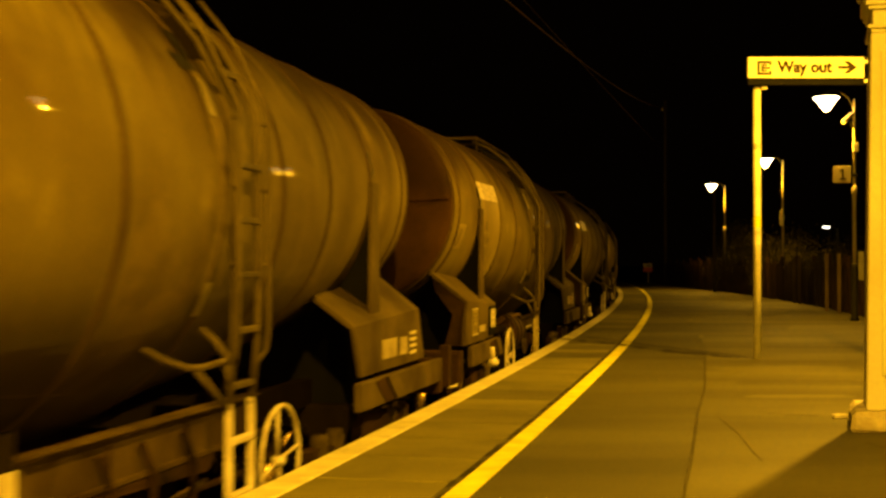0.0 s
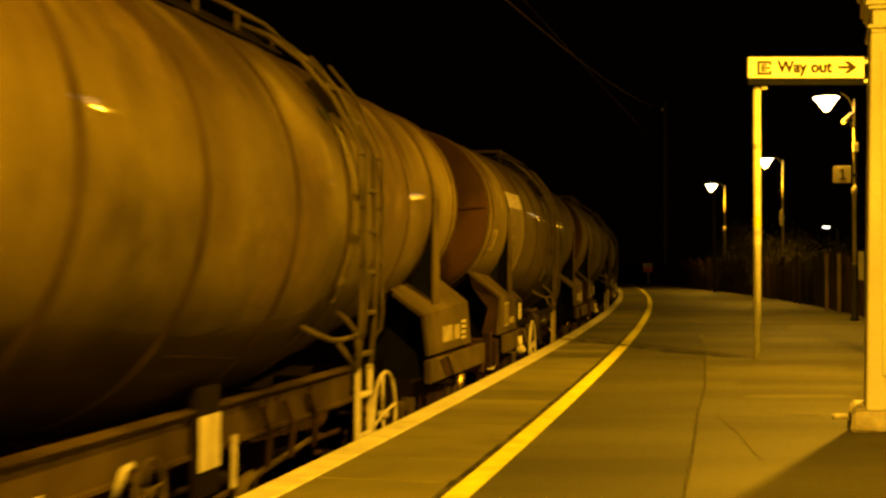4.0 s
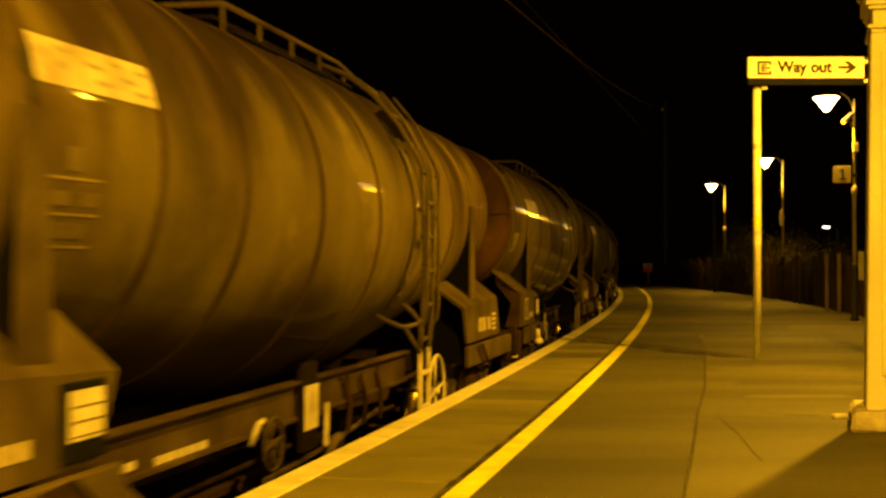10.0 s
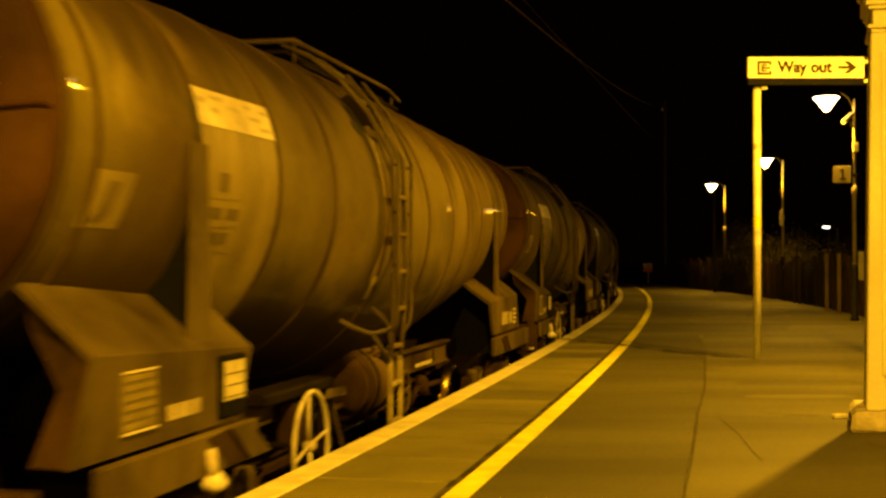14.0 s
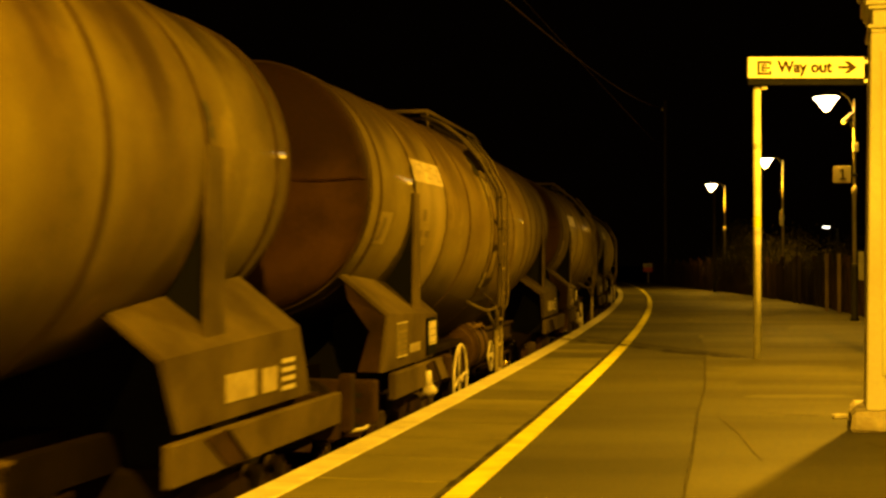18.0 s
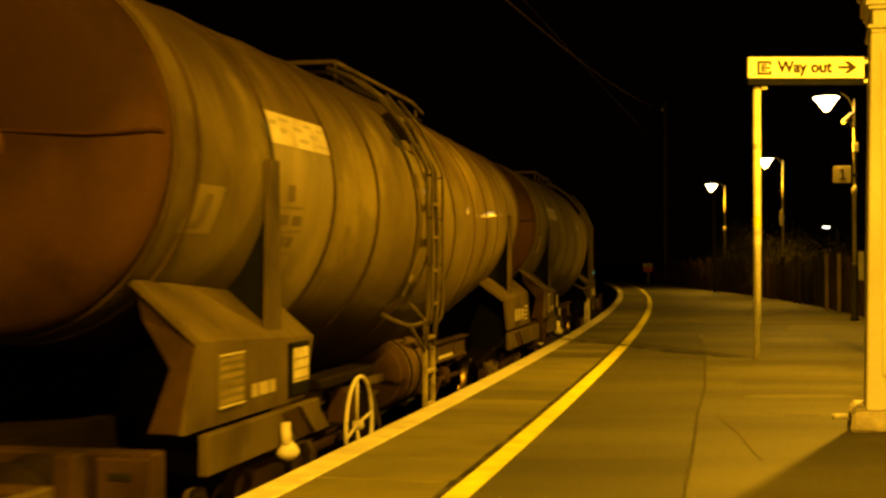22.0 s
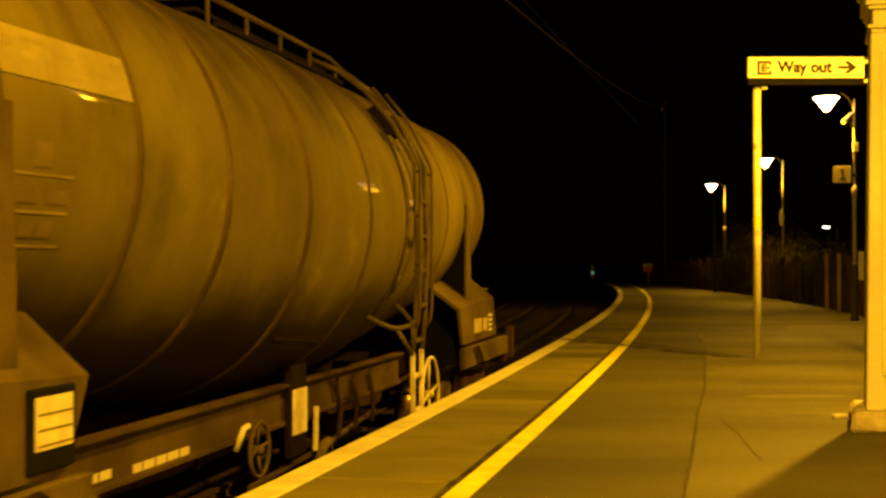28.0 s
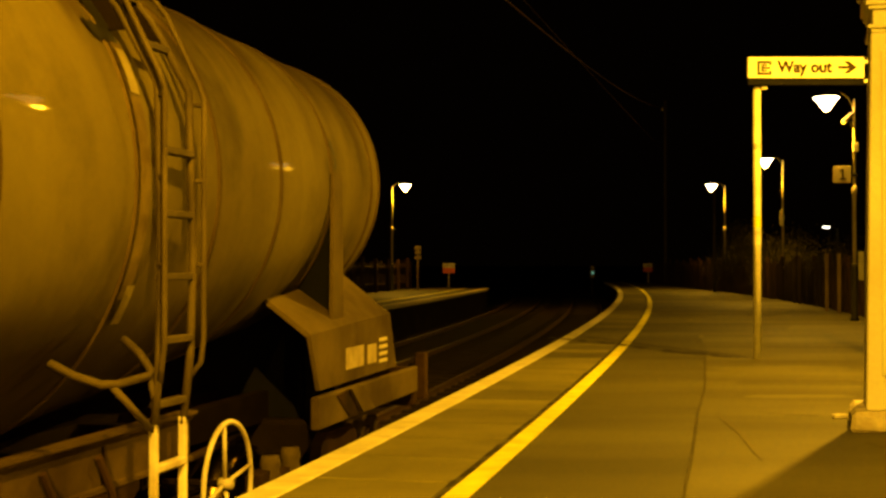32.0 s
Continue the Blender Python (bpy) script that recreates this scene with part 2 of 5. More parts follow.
M_PLINTH = mat("worn_plinth", (0.55, 0.50, 0.38), 0.7, 0, 0.3, 6, 30, 0.5, (0.30, 0.26, 0.19))
M_FENCE = mat("fence_timber", (0.036, 0.020, 0.0048), 0.85, 0, 0.35, 3, 30, 0.3, (0.015, 0.008, 0.002), rand=0.35, spec=0.1)
M_FENCEPALE = mat("pale_post", (0.082, 0.058, 0.0136), 0.8, 0, 0.3, 3, 30, 0.3)
M_RED = mat("red_notice", (0.55, 0.10, 0.016), 0.5, 0, 0.15, 5, 30, 0)
M_LEAF = mat("leaves", (0.060, 0.052, 0.010), 0.7, 0, 0.5, 3, 8, 0, (0.026, 0.024, 0.005), spec=0.08)
M_BARK = mat("bark", (0.09, 0.07, 0.02), 0.9, 0, 0.4, 5, 30, 0.6)
M_WIRE = mat("copper_wire", (0.0825, 0.0570, 0.0150), 0.8, 0.0, 0.2, 5, 30, 0, spec=0.05)
M_MAST = mat("mast_steel", (0.05, 0.042, 0.0128), 0.6, 0.2, 0.3, 3, 30, 0.1, spec=0.1)
M_WELD = mat("rusty_weld", (0.030, 0.013, 0.003), 0.8, 0, 0.3, 6, 30, 0, spec=0.05)
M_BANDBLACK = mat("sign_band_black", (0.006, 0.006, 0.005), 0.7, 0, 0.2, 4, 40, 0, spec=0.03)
M_STRAP = mat("strap_paint", (0.165, 0.128, 0.024), 0.7, 0, 0.3, 2.5, 20, 0.02, (0.085, 0.060, 0.011), spread=0.3, spec=0.1)
M_STRIP = mat("faded_strip", (0.24, 0.205, 0.06), 0.6, 0, 0.2, 6, 30, 0, (0.14, 0.115, 0.03), spread=0.3)
M_LANTERN = glow("lantern_glass", (1.0, 0.80, 0.42), 14.0)
M_FARLIGHT = glow("far_lamp_glass", (1.0, 0.92, 0.7), 8.0)
M_GREEN = glow("signal_light", (0.35, 1.0, 0.75), 0.22)


# ------------------------------------------------------------------ mesh tools
def part(name, bm, material, parent=None, label="", smooth=False):
    me = bpy.data.meshes.new(name)
    if smooth:
        for f in bm.faces:
            f.smooth = True
    bm.normal_update()
    bm.to_mesh(me)
    bm.free()
    me.materials.append(material)
    ob = new(name, me)
    if parent:
        ob.parent = parent
    if label:
        ob["label"] = label
    return ob


def empty(name, label="", category="", group="", kind=""):
    ob = new(name)
    ob.empty_display_size = 0.2
    return tagged(ob, label, category, group, kind)


def add_box(bm, x0, x1, y0, y1, z0, z1, bevel=0.0):
    r = bmesh.ops.create_cube(bm, size=1.0)
    m = Matrix.Translation(((x0 + x1) / 2, (y0 + y1) / 2, (z0 + z1) / 2)) @ Matrix.Diagonal((x1 - x0, y1 - y0, z1 - z0, 1))
    bmesh.ops.transform(bm, matrix=m, verts=r["verts"])
    if bevel:
        edges = list({e for v in r["verts"] for e in v.link_edges})
        bmesh.ops.bevel(bm, geom=edges, offset=bevel, segments=1, affect="EDGES", profile=0.5)


def box(x0, x1, y0, y1, z0, z1, bevel=0.0):
    bm = bmesh.new()
    add_box(bm, x0, x1, y0, y1, z0, z1, bevel)
    return bm


def add_tube(bm, pts, r, n=8, closed=False, cap=True):
    pts = [Vector(p) for p in pts]
    rings, up = [], None
    k = len(pts)
    for i, p in enumerate(pts):
        if closed:
            d = pts[(i + 1) % k] - pts[i - 1]
        else:
            d = pts[min(i + 1, k - 1)] - pts[max(i - 1, 0)]
        d.normalize()
        if up is None:
            up = Vector((0, 0, 1)) if abs(d.z) < 0.9 else Vector((1, 0, 0))
        u = (up - d * up.dot(d)).normalized()
        up = u
        v = d.cross(u)
        rad = r[i] if isinstance(r, (list, tuple)) else r
        rings.append([bm.verts.new(p + (u * math.cos(2 * math.pi * j / n) + v * math.sin(2 * math.pi * j / n)) * rad) for j in range(n)])
    for i in range(k if closed else k - 1):
        a, b = rings[i], rings[(i + 1) % k]
        for j in range(n):
            bm.faces.new((a[j], a[(j + 1) % n], b[(j + 1) % n], b[j]))
    if cap and not closed:
        bm.faces.new(rings[0][::-1])
        bm.faces.new(rings[-1])


def tube(pts, r, n=8, closed=False):
    bm = bmesh.new()
    add_tube(bm, pts, r, n, closed)
    return bm


def add_prism(bm, poly, axis, a0, a1):
    """A flat outline swept between a0 and a1 along x, y or z; the outline lies in the other two axes in order."""
    def put(p, a):
        if axis == "x":
            return (a, p[0], p[1])
        if axis == "y":
            return (p[0], a, p[1])
        return (p[0], p[1], a)
    lo = [bm.verts.new(put(p, a0)) for p in poly]
    hi = [bm.verts.new(put(p, a1)) for p in poly]
    k = len(poly)
    for i in range(k):
        bm.faces.new((lo[i], lo[(i + 1) % k], hi[(i + 1) % k], hi[i]))
    bm.faces.new(lo[::-1])
    bm.faces.new(hi)
    bmesh.ops.recalc_face_normals(bm, faces=bm.faces)


def prism(poly, axis, a0, a1):
    bm = bmesh.new()
    add_prism(bm, poly, axis, a0, a1)
    return bm


def lathe(profile, n=24, axis="z"):
    """Turned about an axis: (radius, height) pairs."""
    bm = bmesh.new()
    rings = []
    for r, h in profile:
        ring = []
        for j in range(n):
            a = 2 * math.pi * j / n
            c, s = r * math.cos(a), r * math.sin(a)
            ring.append(bm.verts.new({"z": (c, s, h), "y": (c, h, s), "x": (h, c, s)}[axis]))
        rings.append(ring)
    for a, b in zip(rings, rings[1:]):
        for j in range(n):
            bm.faces.new((a[j], a[(j + 1) % n], b[(j + 1) % n], b[j]))
    bm.faces.new(rings[0][::-1])
    bm.faces.new(rings[-1])
    bmesh.ops.recalc_face_normals(bm, faces=bm.faces)
    return bm


def arc_strip(s0, s1, off0, off1, z0, z1, step=2.0):
    """A solid strip that follows the platform's curve."""
    bm = bmesh.new()
    k = max(1, int(round((s1 - s0) / step)))
    prev = None
    for i in range(k + 1):
        s = s0 + (s1 - s0) * i / k
        ring = [bm.verts.new(at(s, o, z)) for o, z in ((off0, z0), (off1, z0), (off1, z1), (off0, z1))]
        if prev:
            for j in range(4):
                bm.faces.new((prev[j], prev[(j + 1) % 4], ring[(j + 1) % 4], ring[j]))
        else:
            bm.faces.new(ring[::-1])
        prev = ring
    bm.faces.new(prev)
    bmesh.ops.recalc_face_normals(bm, faces=bm.faces)
    return bm


def letters(text, size, thick, material, name, parent, m, label=""):
    cu = bpy.data.curves.new(name, "FONT")
    cu.body, cu.size, cu.extrude, cu.resolution_u, cu.offset = text, size, thick, 3, size * 0.045
    tmp = new(name, cu)
    dg = bpy.context.evaluated_depsgraph_get()
    me = bpy.data.meshes.new_from_object(tmp.evaluated_get(dg))
    bpy.data.objects.remove(tmp)
    bpy.data.curves.remove(cu)
    me.materials.clear()
    me.materials.append(material)
    ob = new(name, me)
    ob.parent = parent
    ob.matrix_local = m
    if label:
        ob["label"] = label
    return ob


# ------------------------------------------------------------------ ground, tracks, platforms
def ground_sheet():
    bm = bmesh.new()
    n = 40
    size = 1500.0
    grid = [-1.0 + 2.0 * i / n for i in range(n + 1)]
    warp = [math.copysign(abs(g) ** 2.5, g) * size for g in grid]
    vs = [[bm.verts.new((x, y + 30, RAIL - 0.42)) for x in warp] for y in warp]
    for i in range(n):
        for j in range(n):
            bm.faces.new((vs[i][j], vs[i][j + 1], vs[i + 1][j + 1], vs[i + 1][j]))
    tagged(part("ground", bm, M_GRASS), "dark rough grass beside the railway at night", "ground", kind="structure")


ground_sheet()
bm = arc_strip(-60, 260, FAR_EDGE + 0.02, -0.02, RAIL - 0.41, RAIL - 0.13, 3)
tagged(part("track_bed", bm, M_BALLAST), "dark oily stone ballast under two tracks", "ballast", kind="structure")


def railway(name, off, label):
    top = empty(name, label, "track", kind="structure")
    for side in (-0.755, 0.755):
        bm = bmesh.new()
        prev = None
        prof = ((-0.07, RAIL - 0.15), (0.07, RAIL - 0.15), (0.01, RAIL - 0.12), (0.01, RAIL - 0.05), (0.036, RAIL - 0.035), (0.036, RAIL), (-0.036, RAIL), (-0.036, RAIL - 0.035), (-0.01, RAIL - 0.05), (-0.01, RAIL - 0.12))
        for i in range(81):
            s = -60 + 4 * i
            ring = [bm.verts.new(at(s, off + side + o, z)) for o, z in prof]
            if prev:
                for j in range(len(prof)):
                    bm.faces.new((prev[j], prev[(j + 1) % len(prof)], ring[(j + 1) % len(prof)], ring[j]))
            prev = ring
        bmesh.ops.recalc_face_normals(bm, faces=bm.faces)
        part("rail", bm, M_RAIL, top, "rusty steel running rail")
    return top


track_near = railway("track_1", TRACK, "near railway track with rusty rails on concrete sleepers")
track_far = railway("track_2", TRACK_2, "far railway track with rusty rails on concrete sleepers")

LINE = 1.066            # yellow line from the edge
SLAB_LOW = -0.10
platform = empty("platform_1", "asphalt station platform with white edge and yellow line", "platform", kind="structure")


def fence_off(s):
    """Distance from the edge to the platform's back line."""
    pts = ((-40, 6.9), (2, 6.6), (4, 6.4), (24, 6.05), (34, 5.75), (46, 4.9), (60, 3.6), (76, 2.7), (90, 2.4))
    for (a, p), (b, q) in zip(pts, pts[1:]):
        if a <= s <= b:
            return p + (q - p) * (s - a) / (b - a)
    return pts[-1][1]


bm = bmesh.new()
prev = None
for i in range(57):
    s = S_BEHIND + 2 * i
    o = fence_off(s)
    ring = [bm.verts.new(at(s, LINE - 0.06, 0)), bm.verts.new(at(s, (LINE + o) / 2, 0.012)), bm.verts.new(at(s, o + 0.3, 0.0)), bm.verts.new(at(s, o + 0.3, RAIL - 0.45)), bm.verts.new(at(s, LINE - 0.06, RAIL - 0.45))]
    if prev:
        for j in range(5):
            bm.faces.new((prev[j], prev[(j + 1) % 5], ring[(j + 1) % 5], ring[j]))
    prev = ring
bm.faces.new(prev)
bmesh.ops.recalc_face_normals(bm, faces=bm.faces)
part("platform_surface", bm, M_ASPHALT, platform, "worn dark asphalt surface")
part("platform_wall", arc_strip(S_BEHIND, S_END, 0.14, LINE - 0.07, RAIL - 0.45, SLAB_LOW - 0.002), M_WALLBRICK, platform, "sooty brick platform face")
bm = arc_strip(S_BEHIND, S_END, LINE, LINE + 0.14, 0.0, 0.006, 1.0)
part("yellow_line", bm, M_YELLOW, platform, "worn yellow safety line")

# pale limed cross bands on the edge slabs
for s0, wide in ((0.55, 0.03), (11.55, 0.55), (13.1, 0.25), (24.3, 0.7), (27.0, 0.4), (46.5, 2.2)):
    part("pale_band", arc_strip(s0, s0 + wide, 0.215, LINE - 0.075, -0.01, 0.003, 0.6), M_SLABPALE, platform, "pale limed band across the edge slabs")

# tar seam beside the yellow line, broken and uneven
rng = random.Random(5)
bm = bmesh.new()
s = -1.0
while s < 16:
    ln = rng.uniform(0.12, 0.6)
    w = rng.uniform(0.018, 0.05)
    o = LINE - 0.005 - w - rng.uniform(0, 0.012)
    vs = [bm.verts.new(at(s + ln * q, o + (w if k else 0) * (0.4 + 0.6 * math.sin(math.pi * min(max(q, 0.08), 0.92))) + rng.uniform(-0.006, 0.006), 0.0045)) for k, qs in ((0, (0, 0.3, 0.6, 1)), (1, (1, 0.6, 0.3, 0))) for q in qs]
    bm.faces.new(vs)
    s += ln + rng.uniform(0.0, 0.25)
bmesh.ops.recalc_face_normals(bm, faces=bm.faces)
part("tar_seam", bm, M_TAR, platform, "broken black tar seam")


def crack(points, width, seed, material=M_TAR, name="crack", z=0.0185):
    """An uneven thin strip laid along ground points (x, y)."""
    r = random.Random(seed)
    bm = bmesh.new()
    prev = None
    for (x0, y0), (x1, y1) in zip(points, points[1:]):
        k = max(2, int(math.hypot(x1 - x0, y1 - y0) / 0.12))
        nx, ny = -(y1 - y0), x1 - x0
        d = math.hypot(nx, ny)
        nx, ny = nx / d, ny / d
        for i in range(k):
            q = i / k
            j = r.uniform(-1, 1) * width * 0.35
            w = width * r.uniform(0.35, 1.0)
            x, y = x0 + (x1 - x0) * q + nx * j, y0 + (y1 - y0) * q + ny * j
            ring = (bm.verts.new((x - nx * w / 2, y - ny * w / 2, z)), bm.verts.new((x + nx * w / 2, y + ny * w / 2, z)))
            if prev:
                bm.faces.new((prev[0], prev[1], ring[1], ring[0]))
            prev = ring
    bmesh.ops.recalc_face_normals(bm, faces=bm.faces)
    for f in bm.faces:
        if f.normal.z < 0:
            f.normal_flip()
    return part(name, bm, material, platform, "dark lines in the asphalt, with painted pole shadow")


SEAM = ((0.84, 5.0), (1.27, 6.87), (1.60, 8.36), (2.05, 10.49), (2.56, 12.73), (3.62, 17.94), (4.35, 22.0))
crack(SEAM[:6], 0.017, 1, M_SEAM)
crack([(2.20, 10.4), (2.12, 9.3), (2.02, 8.5), (1.97, 7.95)], 0.008, 2, M_STAINPALE)
crack([(2.6, 10.7), (2.95, 10.45), (3.1, 10.4)], 0.035, 4, M_SEAM)
# the sign pole's cast shadow, painted as a dark strip from its foot
crack([(1.75, 21.6), (2.1, 21.0), (2.55, 20.2), (2.77, 19.5), (3.1, 18.7)], 0.16, 6, M_POLESHADOW)
crack([(3.1, 18.7), (3.51, 17.7), (3.86, 16.85)], 0.24, 7, M_POLESHADOW)
crack([(2.9, 8.9), (3.0, 8.1), (2.9, 7.4)], 0.015, 9, M_SEAM)


def patch(cx, cy, lx, ly, turn, seed, material=M_PATCH, z=0.0165):
    r = random.Random(seed)
    bm = bmesh.new()
    vs = []
    for i in range(28):
        a = 2 * math.pi * i / 28
        k = r.uniform(0.85, 1.1)
        e = (abs(math.cos(a)) ** 4 + abs(math.sin(a)) ** 4) ** -0.25
        p = Matrix.Rotation(turn, 3, "Z") @ Vector((math.cos(a) * lx * k * e / 2, math.sin(a) * ly * k * e / 2, 0))
        vs.append(bm.verts.new((cx + p.x, cy + p.y, z)))
    f = bm.faces.new(vs)
    f.normal_update()
    if f.normal.z < 0:
        f.normal_flip()
    return part("asphalt_patch", bm, material, platform, "asphalt patch of a different tone")


bm = bmesh.new()
vs = [bm.verts.new((x + 0.01, y, 0.0142)) for x, y in SEAM] + [bm.verts.new(q) for q in ((6.9, 21.6, 0.0142), (5.2, 14.0, 0.0142), (3.0, 5.0, 0.0142))]
f = bm.faces.new(vs)
f.normal_update()
if f.normal.z < 0:
    f.normal_flip()
part("asphalt_relay", bm, M_PATCH, platform, "paler relaid area of asphalt")
# paler and darker strips laid across the platform
patch(3.95, 15.2, 1.7, 0.8, 0.02, 21, M_PALER, 0.0162)
patch(3.3, 12.0, 1.0, 0.32, 0.05, 22, M_PALER, 0.0162)
patch(3.75, 13.4, 1.5, 0.65, 0.0, 23, M_ASPHALT, 0.0162)
patch(9.4, 36.5, 1.1, 7.0, -0.2, 12)
patch(7.2, 24.0, 1.6, 4.0, -0.2, 13)
patch(8.3, 33.0, 0.8, 6.0, -0.33, 14, z=0.0178)
patch(4.35, 21.9, 0.08, 1.5, -0.2, 15, M_SLAB, 0.019)
patch(5.3, 27.8, 0.12, 2.2, -0.2, 16, M_SLAB, 0.019)

# ------------------------------------------------------------------ street furniture
def lamp_post(m, label, rise=0.0):
    """A column with a hinged lower sleeve, a short arm and a hanging conical lantern; local -x points to the tracks."""
    top = empty("street_lamp", label, "street lamp", "platform lamps")
    part("base_sleeve", lathe([(0.10, 0), (0.10, 0.05), (0.075, 0.08), (0.075, 1.18), (0.06, 1.24)], 12), M_BLACK, top, "black painted base sleeve", True)
    part("lower_column", lathe([(0.040, 1.24), (0.040, 2.75), (0.058, 2.78), (0.058, 2.9), (0.028, 2.94)], 12), M_POLEGREY, top, "", True)
    part("upper_column", lathe([(0.028, 2.94), (0.026, 4.72 + rise), (0.018, 4.82 + rise)], 12), M_POLE, top, "pale painted upper column", True)
    part("arm", tube([(0, 0, 4.6 + rise), (-0.12, 0, 4.84 + rise), (-0.32, 0, 4.98 + rise), (-0.55, 0, 5.0 + rise), (-0.62, 0, 4.95 + rise)], 0.018, 8), M_BLACK, top, "", True)
    part("lantern_cap", lathe([(0.03, 4.97), (0.06, 4.93), (0.26, 4.872), (0.285, 4.85), (0.02, 4.85)], 20), M_BLACK, top, "black lantern cap", True).location = (-0.62, 0, rise)
    part("lantern_bowl", lathe([(0.275, 4.848), (0.255, 4.82), (0.195, 4.765), (0.145, 4.69), (0.095, 4.61), (0.05, 4.555), (0.01, 4.54)], 20), M_LANTERN, top, "glowing sodium glass bowl", True).location = (-0.62, 0, rise)
    top.matrix_basis = m
    return top


LAMPS = ((8.93, 28.2), (11.72, 44.8), (12.89, 59.4))
# unseen lamps beyond the view; the last two are added as fill light
TALL = ((5.75, 13.6, 0.6), (1.35, 0.9, 1.6), (-1.6, -14.0, 0.9))
LAMP_WATTS = 1680
POWER = (0.63, 0.56, 0.58, 1.75, 3.7, 1.9)
first = None
for i, (x, y) in enumerate(LAMPS):
    m = pose(x, y, 0, 0, 0, 5)
    if first is None:
        first = lamp_post(m, "lit sodium platform lamp on a cream column with black base")
    else:
        copy_thing(first, m)
for x, y, rise in TALL:
    lamp_post(pose(x, y, 0, 0, 0, 5), "unseen taller lit sodium lamp added on the platform", rise)
tagged(copy_thing(first, pose(-2.33, 59.4, 0, 0, 0, 172)), "lit sodium lamp on the opposite platform")
for (x, y, rise), share in zip([(*q, 0.0) for q in LAMPS] + list(TALL), POWER):
    a = radians(5)
    head = (x - 0.62 * math.cos(a), y - 0.62 * math.sin(a), 4.45 + rise)
    if y < 5:
        lamp_light(head, LAMP_WATTS * share, 0.07)
    elif rise:
        lamp_light(head, LAMP_WATTS * share, 0.07, 0.32, 0.95, 160)
    else:
        lamp_light(head, LAMP_WATTS * share, 0.2, 0.22, 1.0, 152)
lamp_light((-1.72, 59.3, 4.42), LAMP_WATTS * 0.6)

# column extras: platform number and camera on the lamp with the sign
number = empty("platform_sign", "pale platform number sign on a lamp column", "sign")
part("plate", box(-0.46, -0.08, -0.02, 0.0, 3.0, 3.36, 0.004), M_FADEPLATE, number)
part("clamp", box(-0.08, 0.06, -0.03, 0.06, 3.12, 3.2), M_BLACK, number, "black clamp")
digit = box(-0.275, -0.235, -0.026, -0.021, 3.06, 3.30)
add_box(digit, -0.325, -0.185, -0.026, -0.021, 3.06, 3.095)
add_prism(digit, [(-0.275, 3.30), (-0.275, 3.255), (-0.325, 3.225), (-0.325, 3.262)], "y", -0.026, -0.021)
part("digit", digit, M_SIGNINK, number, "dark digit one")
number.matrix_basis = pose(8.93, 28.2, 0)
cctv = empty("security_camera", "pale bullet security camera on a lamp column", "camera")
part("housing", tube([(-0.27, -0.09, 4.30), (-0.06, -0.02, 4.49)], 0.052, 10), M_WHITE, cctv)
part("bracket", tube([(-0.12, -0.05, 4.40), (-0.04, -0.02, 4.22), (0.03, 0, 4.2)], 0.025, 6), M_BLACK, cctv, "dark bracket")
part("junction_box", box(-0.05, 0.07, -0.09, -0.03, 3.66, 3.86, 0.01), M_POLEGREY, cctv, "grey junction box")
cctv.matrix_basis = pose(8.93, 28.2, 0)

# small plates strapped to the lamp columns, and a slim post by the fence
for name, label, x, y, q in (("column_plate", "pale plate strapped to a lamp column", 8.93, 28.2, (0.08, 0.20, -0.03, -0.015, 0.88, 1.50)), ("column_plate", "pale plate strapped to a lamp column", 12.89, 59.4, (-0.30, -0.09, -0.03, -0.015, 0.66, 1.14)), ("column_plate", "pale plate strapped to a lamp column", 11.72, 44.8, (-0.12, 0.0, -0.09, -0.075, 2.55, 3.08))):
    ob = empty(name, label, "plate", "lamp column plates")
    part("sheet", box(*q, 0.004), M_POLE, ob)
    part("strap", box(min(q[0], -0.02), max(q[1], 0.02), q[3], 0.05, (q[4] + q[5]) / 2 - 0.02, (q[4] + q[5]) / 2 + 0.02), M_BLACK, ob, "dark strap")
    ob.matrix_basis = pose(x, y, 0)
slim = empty("slim_post", "dark slim steel post beside the fence", "post")
part("shaft", lathe([(0.06, 0), (0.06, 2.2), (0.045, 2.25), (0.045, 4.5)], 10), M_MAST, slim, "", True)
part("foot", lathe([(0.12, 0), (0.12, 0.03)], 10), M_MAST, slim)
slim.matrix_basis = pose(11.95, 57.2, 0)

# way-out sign
way = empty("way_out_sign", "illuminated-looking yellow way out sign on a cream pole", "sign")
part("panel", box(-0.10, 1.40, -0.03, 0.03, 3.635, 3.905, 0.006), M_SIGN, way, "cream yellow sign panel")
part("lower_band", box(-0.10, 1.40, -0.032, 0.032, 3.545, 3.633, 0.004), M_BANDBLACK, way, "dark lower band")
part("pole", lathe([(0.050, 0), (0.050, 3.54)], 16), M_POLE, way, "cream pole", True).location = (0.045, 0.1, 0)
part("yellow_band", lathe([(0.0515, 1.71), (0.0515, 1.86)], 24), M_YELLOW, way, "yellow band round the pole").location = (0.045, 0.1, 0)
part("collar", lathe([(0.0525, 1.49), (0.0525, 1.66)], 24), M_WHITE, way, "pale collar").location = (0.045, 0.1, 0)
part("upper_collar", lathe([(0.0525, 2.72), (0.0525, 2.80)], 24), M_POLEGREY, way).location = (0.045, 0.1, 0)
part("clip", box(0.09, 0.17, 0.04, 0.1, 3.5, 3.535), M_SIGN, way)
for z in (3.85, 3.60):
    part("wall_bracket", box(1.40, 1.60, -0.01, 0.02, z - 0.02, z + 0.02), M_SIGN, way)
part("far_post", lathe([(0.05, 0), (0.05, 3.95)], 12), M_POLE, way, "", True).location = (1.63, 0.0, 0)
